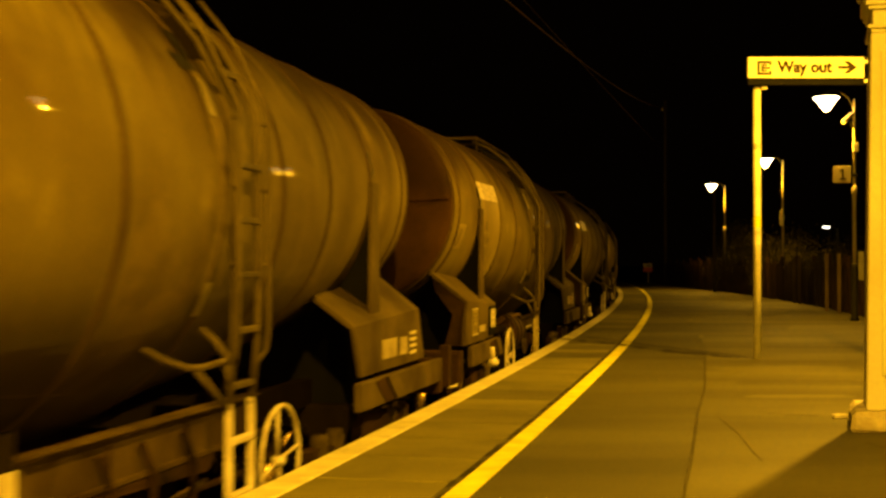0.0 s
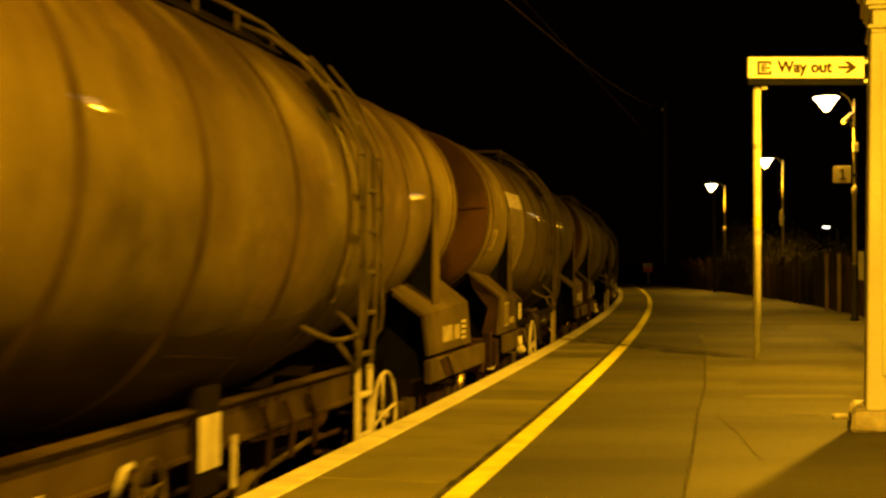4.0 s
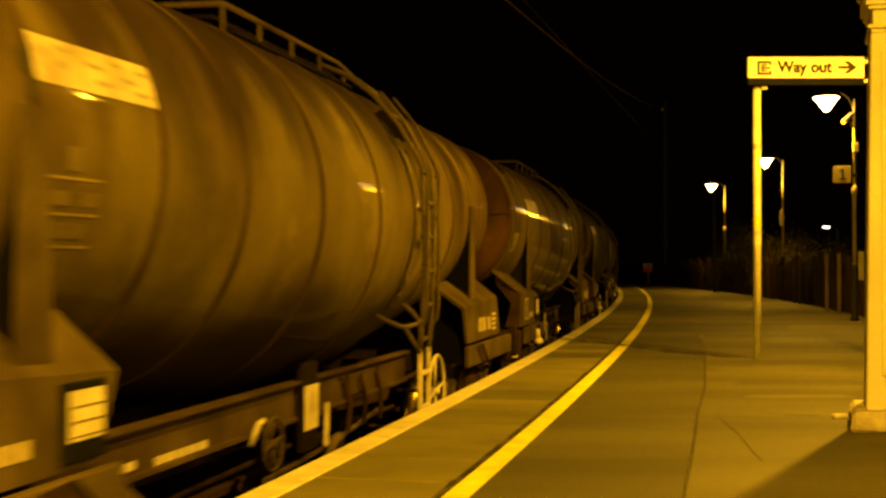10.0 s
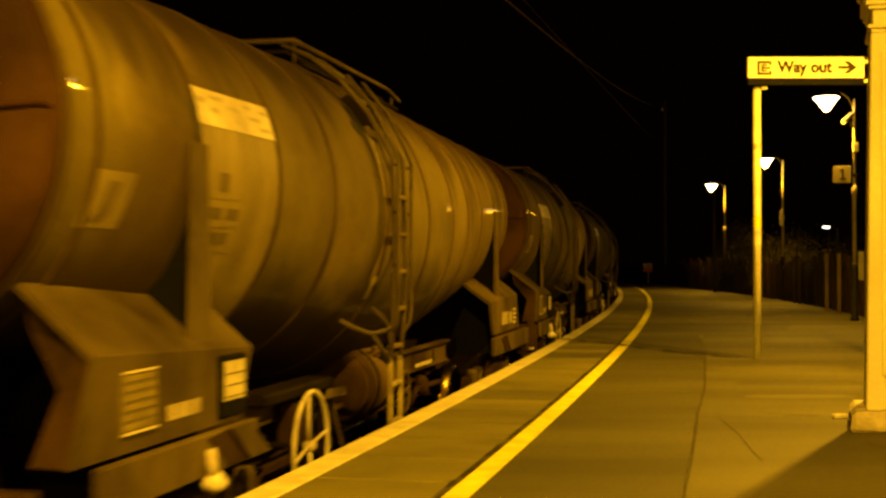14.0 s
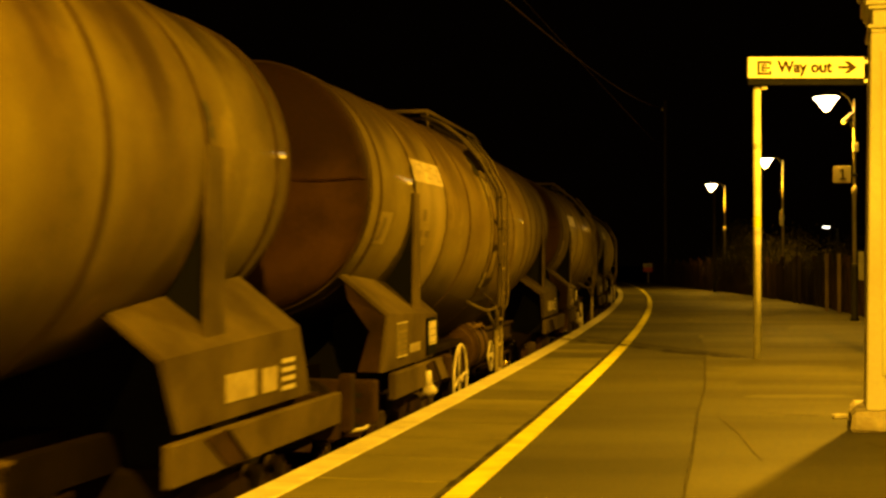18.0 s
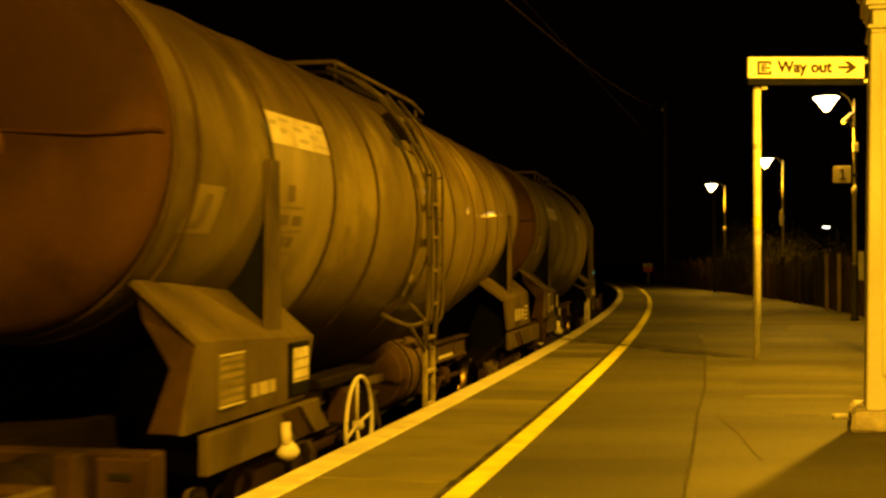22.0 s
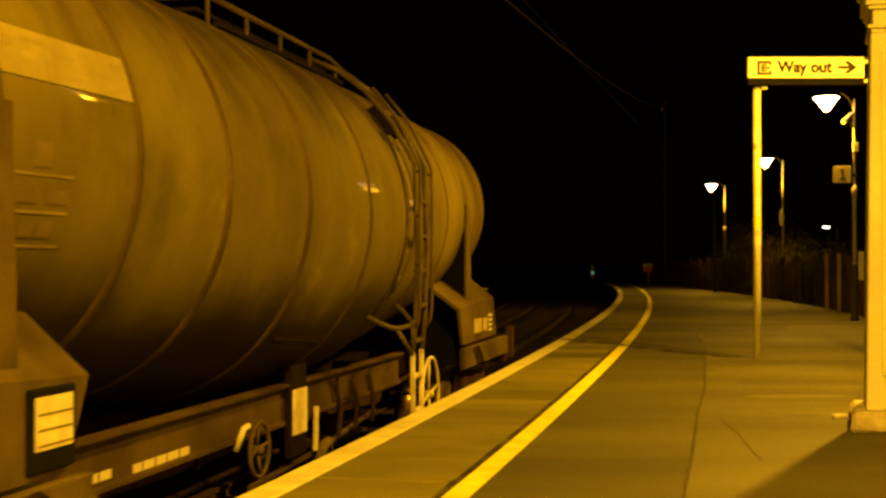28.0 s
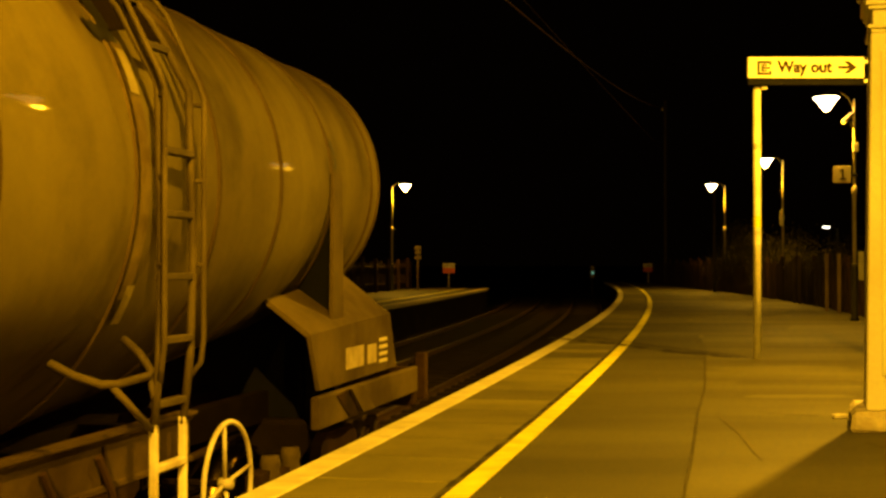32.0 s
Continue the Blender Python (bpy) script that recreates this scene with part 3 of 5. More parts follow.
letters("Way out", 0.208, 0.003, M_SIGNINK, "lettering", way, pose(0.285, -0.034, 3.708, 90, 0, 0) @ Matrix.Diagonal((0.935, 1, 1, 1)), "dark lettering")
bm = bmesh.new()
add_box(bm, 1.06, 1.22, -0.036, -0.030, 3.752, 3.792)
add_prism(bm, [(1.13, 3.692), (1.20, 3.692), (1.31, 3.772), (1.20, 3.852), (1.13, 3.852), (1.225, 3.772)], "y", -0.036, -0.030)
part("arrow", bm, M_SIGNINK, way, "dark arrow")
bm = bmesh.new()
for q in ((0.02, 0.205, 3.671, 3.705), (0.02, 0.205, 3.821, 3.855), (0.02, 0.05, 3.701, 3.825), (0.175, 0.205, 3.701, 3.730), (0.175, 0.205, 3.796, 3.825), (0.07, 0.095, 3.716, 3.810), (0.095, 0.15, 3.716, 3.738), (0.095, 0.15, 3.788, 3.810), (0.095, 0.19, 3.750, 3.776)):
    add_box(bm, q[0], q[1], -0.036, -0.030, q[2], q[3])
part("exit_symbol", bm, M_SIGNINK, way, "dark square exit symbol")
way.matrix_basis = pose(4.03, 16.75, 0, 0, 0, 0)

# masonry pier and the wall behind it
pier = empty("pillar_1", "cream painted masonry pier with moulded cap and worn plinth", "pillar", kind="structure")


def tapered(x0, x1, y0, y1, z0, z1, dx):
    bm = box(x0, x1, y0, y1, z0, z1, 0.012)
    for v in bm.verts:
        if v.co.z > (z0 + z1) / 2:
            v.co.x += dx if v.co.x < (x0 + x1) / 2 else -dx
    return bm


part("shaft", tapered(0.0, 0.62, 0.0, 0.7, 0.165, 2.93, 0.04), M_STONE, pier)
part("raised_panel", box(0.11, 0.51, -0.02, 0.002, 0.42, 2.80, 0.008), M_STONE, pier)
bm = bmesh.new()
for z0, z1, o in ((2.93, 2.96, 0.0), (2.96, 2.99, 0.025), (2.99, 3.10, -0.01), (3.10, 3.13, 0.02), (3.13, 3.17, 0.04), (3.17, 3.3, 0.06), (3.3, 3.42, 0.085)):
    add_box(bm, 0.045 - o, 0.575 + o, -o, 0.7 + o, z0, z1, 0.006)
part("moulded_cap", bm, M_STONE, pier, "stepped moulded cap")
bm = box(-0.11, 0.73, -0.10, 0.76, 0.0, 0.168, 0.035)
bmesh.ops.subdivide_edges(bm, edges=bm.edges, cuts=3, use_grid_fill=True)
for v in bm.verts:
    v.co += Vector((noise.noise(v.co * 7), noise.noise(v.co * 7 + Vector((9, 0, 0))), noise.noise(v.co * 9) * 0.6)) * 0.022
part("plinth", bm, M_PLINTH, pier, "chipped painted plinth")
pier.matrix_basis = pose(3.09, 9.50, 0, 0, 0, -16.5)
part("wall_end", box(3.72, 9.0, 9.72, 10.0, 0.0, 5.0), M_STONE)
tagged(bpy.data.objects["wall_end"], "cream painted station building wall", "wall", kind="structure")
# unseen wall added behind the view to close the place and reflect in tanks
bm = arc_strip(-30, 1.6, 7.0, 7.4, 0.0, 5.0, 3)
tagged(part("wall_side", bm, M_STONE), "unseen cream painted wall added along the platform", "wall", kind="structure")
bm = box(-0.05, 0.07, -0.03, 0.03, 0.0, 0.035, 0.008)
tagged(part("litter_scrap", bm, M_LABEL), "crumpled pale scrap of litter on the platform", "litter").matrix_basis = pose(3.14, 10.32, 0.014, 0, 0, 10)

# warning boards at the platform ends
def notice(m, label):
    top = empty("warning_board", label, "sign", "platform end boards")
    part("post", lathe([(0.03, 0), (0.03, 0.75)], 8), M_POLEGREY, top)
    part("lower_half", box(-0.32, 0.32, -0.05, -0.03, 0.74, 1.02), M_RED, top, "red lower half")
    part("upper_half", box(-0.32, 0.32, -0.05, -0.03, 1.022, 1.26), M_LABEL, top, "white upper half with dark bars")
    part("writing_bar", box(-0.24, 0.24, -0.054, -0.05, 1.12, 1.16), M_INK, top)
    top.matrix_basis = m
    return top


notice(pose(12.95, 82.0, 0, 0, 0, 0), "small red and white warning board at the platform end")
notice(pose(0.31, 69.0, 0, 0, 0, 0), "small red and white warning board on the opposite platform")


# ------------------------------------------------------------------ tank wagons
# Wagon space: x towards the platform, y towards the train's tail, z above the rail.
# The barrel is two cones that meet in the middle: its top runs level and its belly rises to the ends.
FRONT, REAR = -6.20, 6.52


def tank_at(y):
    k = max(0.0, (abs(y) - 0.87) / 5.33)
    return 1.392 - 0.308 * k, 2.528 + 0.282 * k      # radius, height of the axis


def on_tank(y, ang, lift=0.0):
    """ang in degrees above the horizontal on the platform side."""
    r, c = tank_at(y)
    a = math.radians(ang)
    return Vector(((r + lift) * math.cos(a), y, c + (r + lift) * math.sin(a)))


def tank_angle(y, z):
    r, c = tank_at(y)
    return math.degrees(math.asin(max(-1, min(1, (z - c) / r))))


def tank_shell():
    bm = bmesh.new()
    n, prev = 72, None
    ys = [FRONT + (REAR - FRONT) * i / 48 for i in range(49)]
    for y in ys:
        r, c = tank_at(y)
        ring = [bm.verts.new((r * math.cos(2 * math.pi * j / n), y, c + r * math.sin(2 * math.pi * j / n))) for j in range(n)]
        if prev:
            for j in range(n):
                bm.faces.new((prev[j], ring[j], ring[(j + 1) % n], prev[(j + 1) % n]))
        prev = ring
    bmesh.ops.recalc_face_normals(bm, faces=bm.faces)
    return bm


def tank_end(sign):
    rim = REAR if sign > 0 else -FRONT
    r0, c0 = tank_at(rim)
    prof = [(r0, rim + 0.001), (r0 * 0.99, rim + 0.035), (r0 * 0.965, rim + 0.075), (r0 * 0.92, rim + 0.11), (r0 * 0.75, rim + 0.17), (r0 * 0.5, rim + 0.22), (r0 * 0.25, rim + 0.25), (0.02, rim + 0.26)]
    bm = lathe([(r, sign * h) for r, h in prof], 72, "y")
    for v in bm.verts:
        v.co.z += c0
    bmesh.ops.recalc_face_normals(bm, faces=bm.faces)
    return bm


def tank_band(y, width, lift):
    bm = bmesh.new()
    n, rings = 72, []
    for dy, dl in ((-width / 2, -0.004), (-width * 0.3, lift), (width * 0.3, lift), (width / 2, -0.004)):
        r, c = tank_at(y + dy)
        rings.append([bm.verts.new(((r + dl) * math.cos(2 * math.pi * j / n), y + dy, c + (r + dl) * math.sin(2 * math.pi * j / n))) for j in range(n)])
    for a, b in zip(rings, rings[1:]):
        for j in range(n):
            bm.faces.new((a[j], b[j], b[(j + 1) % n], a[(j + 1) % n]))
    bmesh.ops.recalc_face_normals(bm, faces=bm.faces)
    return bm


def tank_patch(y0, y1, z0, z1, lift=0.004, skew=0.0, wave=0.0):
    """A thin sheet lying on the tank's platform side."""
    bm = bmesh.new()
    k, l = 10, 9
    grid = []
    for i in range(k + 1):
        row = []
        for j in range(l + 1):
            z = z0 + (z1 - z0) * j / l
            y = y0 + (y1 - y0) * i / k + skew * j / l
            row.append(bm.verts.new(on_tank(y, tank_angle(y, z + wave * math.sin(i * 2.1)), lift)))
        grid.append(row)
    for i in range(k):
        for j in range(l):
            bm.faces.new((grid[i][j], grid[i + 1][j], grid[i + 1][j + 1], grid[i][j + 1]))
    bmesh.ops.recalc_face_normals(bm, faces=bm.faces)
    for f in bm.faces:
        f.smooth = True
        if f.normal.x < 0:
            f.normal_flip()
    return bm


def saddle_side(sx, sy):
    """The bent cover plate over a bogie on one side: upright skirt, fold and slope up to the tank."""
    bm = bmesh.new()
    t = 0.03
    y0, y1 = 4.12, 6.38
    # outer outline, bottom to top: (y, x, z) corners
    d = 0.0 if sy > 0 else 0.10
    if sy > 0:
        rows = [((4.32, 1.25, 1.27), (6.42, 1.25, 1.28)), ((y0, 1.25, 1.67), (6.20, 1.25, 1.742)), ((4.20, 0.90, 1.91), (6.16, 0.84, 2.075))]
    else:
        rows = [((4.42, 1.25, 1.26), (6.44, 1.25, 1.26)), ((y0 + d, 1.25, 1.66), (6.22, 1.25, 1.735)), ((4.10 + d, 0.86, 1.99), (6.12, 0.81, 2.07))]
    outer = [[bm.verts.new((sx * p[1], sy * p[0], p[2])) for p in row] for row in rows]
    inner = [[bm.verts.new((sx * (p[1] - t), sy * p[0], p[2] - (0.02 if k else 0.0))) for p in row] for k, row in enumerate(rows)]
    for k in range(2):
        bm.faces.new((outer[k][0], outer[k][1], outer[k + 1][1], outer[k + 1][0]))
        bm.faces.new((inner[k][0], inner[k + 1][0], inner[k + 1][1], inner[k][1]))
        for j in (0, 1):
            bm.faces.new((outer[k][j], inner[k][j], inner[k + 1][j], outer[k + 1][j]))
    bm.faces.new((outer[0][0], outer[0][1], inner[0][1], inner[0][0]))
    bm.faces.new((outer[2][0], inner[2][0], inner[2][1], outer[2][1]))
    bmesh.ops.recalc_face_normals(bm, faces=bm.faces)
    return bm


def saddle_flange(sx, sy):
    """The return edge at the outer end of a cover plate."""
    bm = bmesh.new()
    outer = ((1.235, 6.425, 1.262), (1.235, 6.205, 1.725), (0.82, 6.11, 2.05))
    inner = ((1.03, 6.40, 1.262), (1.09, 6.25, 1.59), (0.86, 6.10, 1.85))
    a = [bm.verts.new((sx * x, sy * y, z)) for x, y, z in outer]
    b = [bm.verts.new((sx * x, sy * y, z)) for x, y, z in inner]
    c = [bm.verts.new((sx * x, sy * (y - 0.02), z)) for x, y, z in outer]
    d = [bm.verts.new((sx * x, sy * (y - 0.02), z)) for x, y, z in inner]
    for k in range(2):
        bm.faces.new((a[k], a[k + 1], b[k + 1], b[k]))
        bm.faces.new((c[k], d[k], d[k + 1], c[k + 1]))
        bm.faces.new((b[k], b[k + 1], d[k + 1], d[k]))
        bm.faces.new((a[k], c[k], c[k + 1], a[k + 1]))
    bm.faces.new((a[0], b[0], d[0], c[0]))
    bm.faces.new((a[2], c[2], d[2], b[2]))
    bmesh.ops.recalc_face_normals(bm, faces=bm.faces)
    return bm


def saddle_post(sx, sy):
    """The upright flange between solebar and tank that faces the platform."""
    bm = bmesh.new()
    yc = 4.86 if sy < 0 else 4.94
    r, c = tank_at(yc)
    # flange facing the platform
    z0, z1 = 1.60, c + 0.08
    lo, hi = 0.15, 0.10
    vs = []
    for x in (1.165, 1.19):
        for yy, zz in ((-lo, z0), (lo, z0), (hi, z1), (-hi, z1)):
            vs.append(bm.verts.new((sx * x, sy * yc + yy, zz)))
    for a in ((0, 1, 2, 3), (7, 6, 5, 4), (0, 4, 5, 1), (1, 5, 6, 2), (2, 6, 7, 3), (3, 7, 4, 0)):
        bm.faces.new([vs[i] for i in a])
    bmesh.ops.recalc_face_normals(bm, faces=bm.faces)
    return bm


def shade_web(sy):
    """Cradle plate cut to the barrel, run full width to stand in for shade."""
    yc = 4.86 if sy < 0 else 4.94
    r, c = tank_at(yc)
    poly = [(-1.165, 1.0), (1.165, 1.0), (1.165, c + 0.05)]
    poly += [((r - 0.02) * math.cos(math.radians(a)), c + (r - 0.02) * math.sin(math.radians(a))) for a in range(0, -181, -12)]
    poly += [(-1.165, c + 0.05)]
    return prism(poly, "y", *sorted((sy * (yc - 0.02), sy * (yc + 0.02))))


def hand_wheel(parent, y, z, r, x, material, label):
    pts = [(x, y + r * math.cos(2 * math.pi * i / 36), z + r * math.sin(2 * math.pi * i / 36)) for i in range(36)]
    rim = part("hand_wheel", tube(pts, 0.015, 8, True), material, parent, label, True)
    for k in range(4):
        a = math.radians(10 + 90 * k)
        part("spoke", tube([(x - 0.02, y, z), (x, y + r * math.cos(a), z + r * math.sin(a))], 0.013, 6), material, rim, "", True)
    part("hub", lathe([(0.034, x - 0.05), (0.034, x + 0.02), (0.02, x + 0.03)], 12, "x"), material, rim, "", True).location = (0, y, z)
    part("spindle", tube([(x - 0.05, y, z), (x - 0.4, y, z)], 0.02, 6), M_DARK, rim, "dark spindle")
    return rim


def bars(parent, name, x, y0, y1, z0, z1, rows, material, fill=0.6, slope=0.0, seed=1):
    """Lines of writing too small to read, as raised bars."""
    r = random.Random(seed)
    h = (z1 - z0) / rows
    for k in range(rows):
        y = y0
        while y < y1 - 0.02:
            w = min((y1 - y0) if rows > 3 else r.uniform(0.08, 0.2), y1 - y)
            part(name, box(x, x + 0.004, y, y + w, z0 + k * h + h * (1 - fill) / 2, z0 + k * h + h * (1 + fill) / 2), material, parent)
            y += w + 0.025


def bogie(w, yc):
    frame_ob = None
    for sx in (1, -1):
        poly = [(yc - 1.45, 0.62), (yc - 1.45, 0.78), (yc - 1.1, 0.80), (yc - 0.6, 0.70), (yc - 0.35, 0.60), (yc + 0.35, 0.60), (yc + 0.6, 0.70), (yc + 1.1, 0.80), (yc + 1.45, 0.78), (yc + 1.45, 0.62), (yc + 1.1, 0.60), (yc + 0.6, 0.42), (yc + 0.3, 0.30), (yc - 0.3, 0.30), (yc - 0.6, 0.42), (yc - 1.1, 0.60)]
        fr = part("bogie_frame", prism(poly, "x", sx * 0.98, sx * 1.08), M_FRAME, w, "grimy cast bogie side frame")
        frame_ob = frame_ob or fr
        for dy in (-1.0, 1.0):
            part("axlebox", box(sx * 1.0 - 0.1, sx * 1.0 + 0.16, yc + dy - 0.14, yc + dy + 0.14, 0.34, 0.62, 0.03), M_FRAME, fr, "")
            for e in (-0.2, 0.2):
                part("spring", lathe([(0.06, 0.45), (0.075, 0.48), (0.06, 0.52), (0.075, 0.56), (0.06, 0.60), (0.075, 0.64), (0.06, 0.68), (0.075, 0.72), (0.06, 0.78)], 10), M_SADDLE if sx > 0 else M_FRAME, fr, "pale coil spring", True).location = (sx * 1.06, yc + dy + e, 0.10)
            part("wheel", lathe([(0.10, sx * 0.60), (0.42, sx * 0.64), (0.45, sx * 0.68), (0.49, sx * 0.69), (0.46, sx * 0.73), (0.455, sx * 0.82), (0.40, sx * 0.82), (0.36, sx * 0.76), (0.14, sx * 0.75), (0.12, sx * 0.84), (0.04, sx * 0.84)], 32, "x"), M_WHEELTREAD, fr, "worn steel wheel", True).location = (0, yc + dy, 0.46)
    for dy in (-1.0, 1.0):
        part("axle", tube([(-0.9, yc + dy, 0.46), (0.9, yc + dy, 0.46)], 0.075, 10), M_DARK, frame_ob, "", True)
    for sx in (1, -1):
        hump = [(yc - 0.52, 0.60), (yc - 0.44, 0.84), (yc - 0.30, 0.92), (yc + 0.30, 0.92), (yc + 0.44, 0.84), (yc + 0.52, 0.60)]
        part("spring_pocket", prism(hump, "x", *sorted((sx * 1.085, sx * 1.17))), M_FRAME, frame_ob, "humped spring pocket casting")
    part("bolster", box(-1.0, 1.0, yc - 0.28, yc + 0.28, 0.50, 1.0, 0.03), M_DARK, w, "grimy bogie bolster")


def ladder(w, y, foot):
    """Side ladder that leans over the tank top, with its hoop rails."""
    y0, y1 = y - 0.16, y + 0.17
    # rungs above the dulled feet are painted paler for the light they catch
    rung = M_LADDER if foot == M_WHITE else M_STRAP
    path = [(1.40, 1.36), (1.425, 1.7), (1.44, 2.2), (1.415, 3.01), (1.385, 3.07), (1.21, 3.38), (0.97, 3.66), (0.72, 3.85), (0.48, 3.95)]
    for yy, d in ((y0, -1), (y1, 1)):
        wide = yy + (0.03 if d > 0 else 0.0)
        part("stringer", tube([(1.40, yy, 1.36)] + [(a, wide, b) for a, b in path[1:]], 0.022, 8), M_LADDER, w, "grimy ladder rail", True)
        part("ladder_foot", box(1.38, 1.42, yy - 0.018, yy + 0.018, 0.80, 1.40, 0.006), foot, w, "pale painted ladder foot")
        h = wide + 0.05 * d
        part("hoop_rail", tube([(1.43, wide, 1.60), (1.46, h, 1.66), (1.475, h, 1.78), (1.475, h, 2.98), (1.445, h, 3.06), (1.27, h, 3.41), (1.05, h, 3.68)], 0.015, 6), M_LADDER, w, "slim ladder handrail", True)
        for zz in (2.15, 2.57, 2.95):
            part("rail_stay", tube([(1.42, wide, zz), (1.475, h, zz)], 0.012, 6), M_LADDER, w)
    z = 0.88
    while z < 3.0:
        part("rung", box(1.375 + (0.025 if z > 1.5 else 0), 1.425 + (0.025 if z > 1.5 else 0), y0, y1 + (0.03 if z > 1.5 else 0), z - 0.018, z + 0.018, 0.006), foot if z < 1.45 else rung, w, "pale painted rung" if z < 1.45 else "")
        z += 0.303
    for px, pz in ((1.30, 3.22), (1.13, 3.48), (0.90, 3.72)):
        part("rung", box(px - 0.02, px + 0.02, y0, y1, pz - 0.015, pz + 0.015), M_LADDER, w)
    # triangular stays under the top of the ladder
    for yy in (y0, y1):
        part("ladder_stay", prism([(1.27, 3.27), (1.12, 3.27), (0.97, 3.49), (1.07, 3.54)], "y", yy - 0.012, yy + 0.012), M_DARK, w, "dark triangular stay plate")
    # bracket rails ahead of the foot, reaching out from the belly
    part("step_rail", tube([(1.12, y - 0.64, 1.72), (1.22, y - 0.60, 1.66), (1.31, y - 0.52, 1.615), (1.35, y - 0.42, 1.61), (1.40, y - 0.22, 1.63), (1.40, y - 0.19, 1.65), (1.33, y - 0.17, 1.73), (1.24, y - 0.16, 1.80)], 0.020, 8), M_LADDER, w, "bent tubular step rail", True)
    part("step_strut", tube([(1.33, y - 0.46, 1.61), (1.40, y - 0.20, 1.38)], 0.018, 8), M_LADDER, w, "", True)
    part("step_strut", tube([(1.40, y - 0.21, 1.63), (1.40, y - 0.12, 1.42)], 0.014, 8), M_LADDER, w, "", True)
    # pale strap on the barrel beside the ladder, with a brighter strip at each end
    r = 12
    strap = bmesh.new()
    cols = [[strap.verts.new(on_tank(y - 0.27 + dy, -24 + 52 * i / r, 0.014)) for i in range(r + 1)] for dy in (0.0, 0.12)]
    for i in range(r):
        strap.faces.new((cols[0][i], cols[1][i], cols[1][i + 1], cols[0][i + 1]))
    part("tank_strap", strap, M_STRAP, w, "pale strap round the tank barrel")
    for z0, z1, dy in ((2.95, 3.16, 0.0), (1.88, 2.06, 0.03)):
        part("strip_label", tank_patch(y - 0.265 + dy, y - 0.165 + dy, z0, z1, 0.022), M_STRIP, w, "pale narrow strip on the tank band")
    # ragged black spill under the ladder head
    part("spill_stain", tank_patch(y - 0.42, y - 0.16, 3.19, 3.27, 0.012, -0.05, 0.012), M_BLACK, w, "black ragged mark: spill stains and painted rung shadows")
    part("spill_stain", tank_patch(y - 0.30, y - 0.10, 3.27, 3.42, 0.013, -0.03, 0.01), M_BLACK, w, "black ragged mark: spill stains and painted rung shadows")


def walkway(w, y0, y1, k):
    """Top platform with railing on the platform side."""
    zt = 3.955
    part("walkway_grating", box(-0.42, 0.42, y0, y1, zt - 0.03, zt, 0.0), M_DARK, w, "dark walkway grating")
    part("toe_rail", tube([(0.56, y0, 3.83), (0.56, y1, 3.83)], 0.025, 6), M_DARK, w)
    part("hand_rail", tube([(0.5, y0, 4.03), (0.5, y1 - 0.2, 4.03), (0.55, y1 + 0.15, 3.94)], 0.022, 8), M_SADDLE, w, "grey tubular handrail", True)
    part("far_hand_rail", tube([(-0.5, y0, 4.03), (-0.5, y1, 4.03)], 0.022, 8), M_FRAME, w, "", True)
    part("end_rail", tube([(0.5, y0, 4.03), (-0.5, y0, 4.03)], 0.022, 8), M_SADDLE, w, "", True)
    for i in range(k + 1):
        y = y0 + (y1 - y0) * i / k
        for sx in (0.5, -0.5):
            part("rail_post", tube([(sx, y, 3.76), (sx, y, 4.03)], 0.017, 6), M_SADDLE, w, "", True)
    for y in (y0 + 0.5, (y0 + y1) / 2, y1 - 0.3):
        part("walkway_leg", box(-0.4, 0.4, y - 0.04, y + 0.04, 3.75, zt - 0.03), M_DARK, w)
    part("manhole", lathe([(0.28, 3.86), (0.28, 3.99), (0.22, 4.03), (0.02, 4.04)], 20), M_FRAME, w, "", True).location = (0, (y0 + y1) / 2 - 0.2, 0)


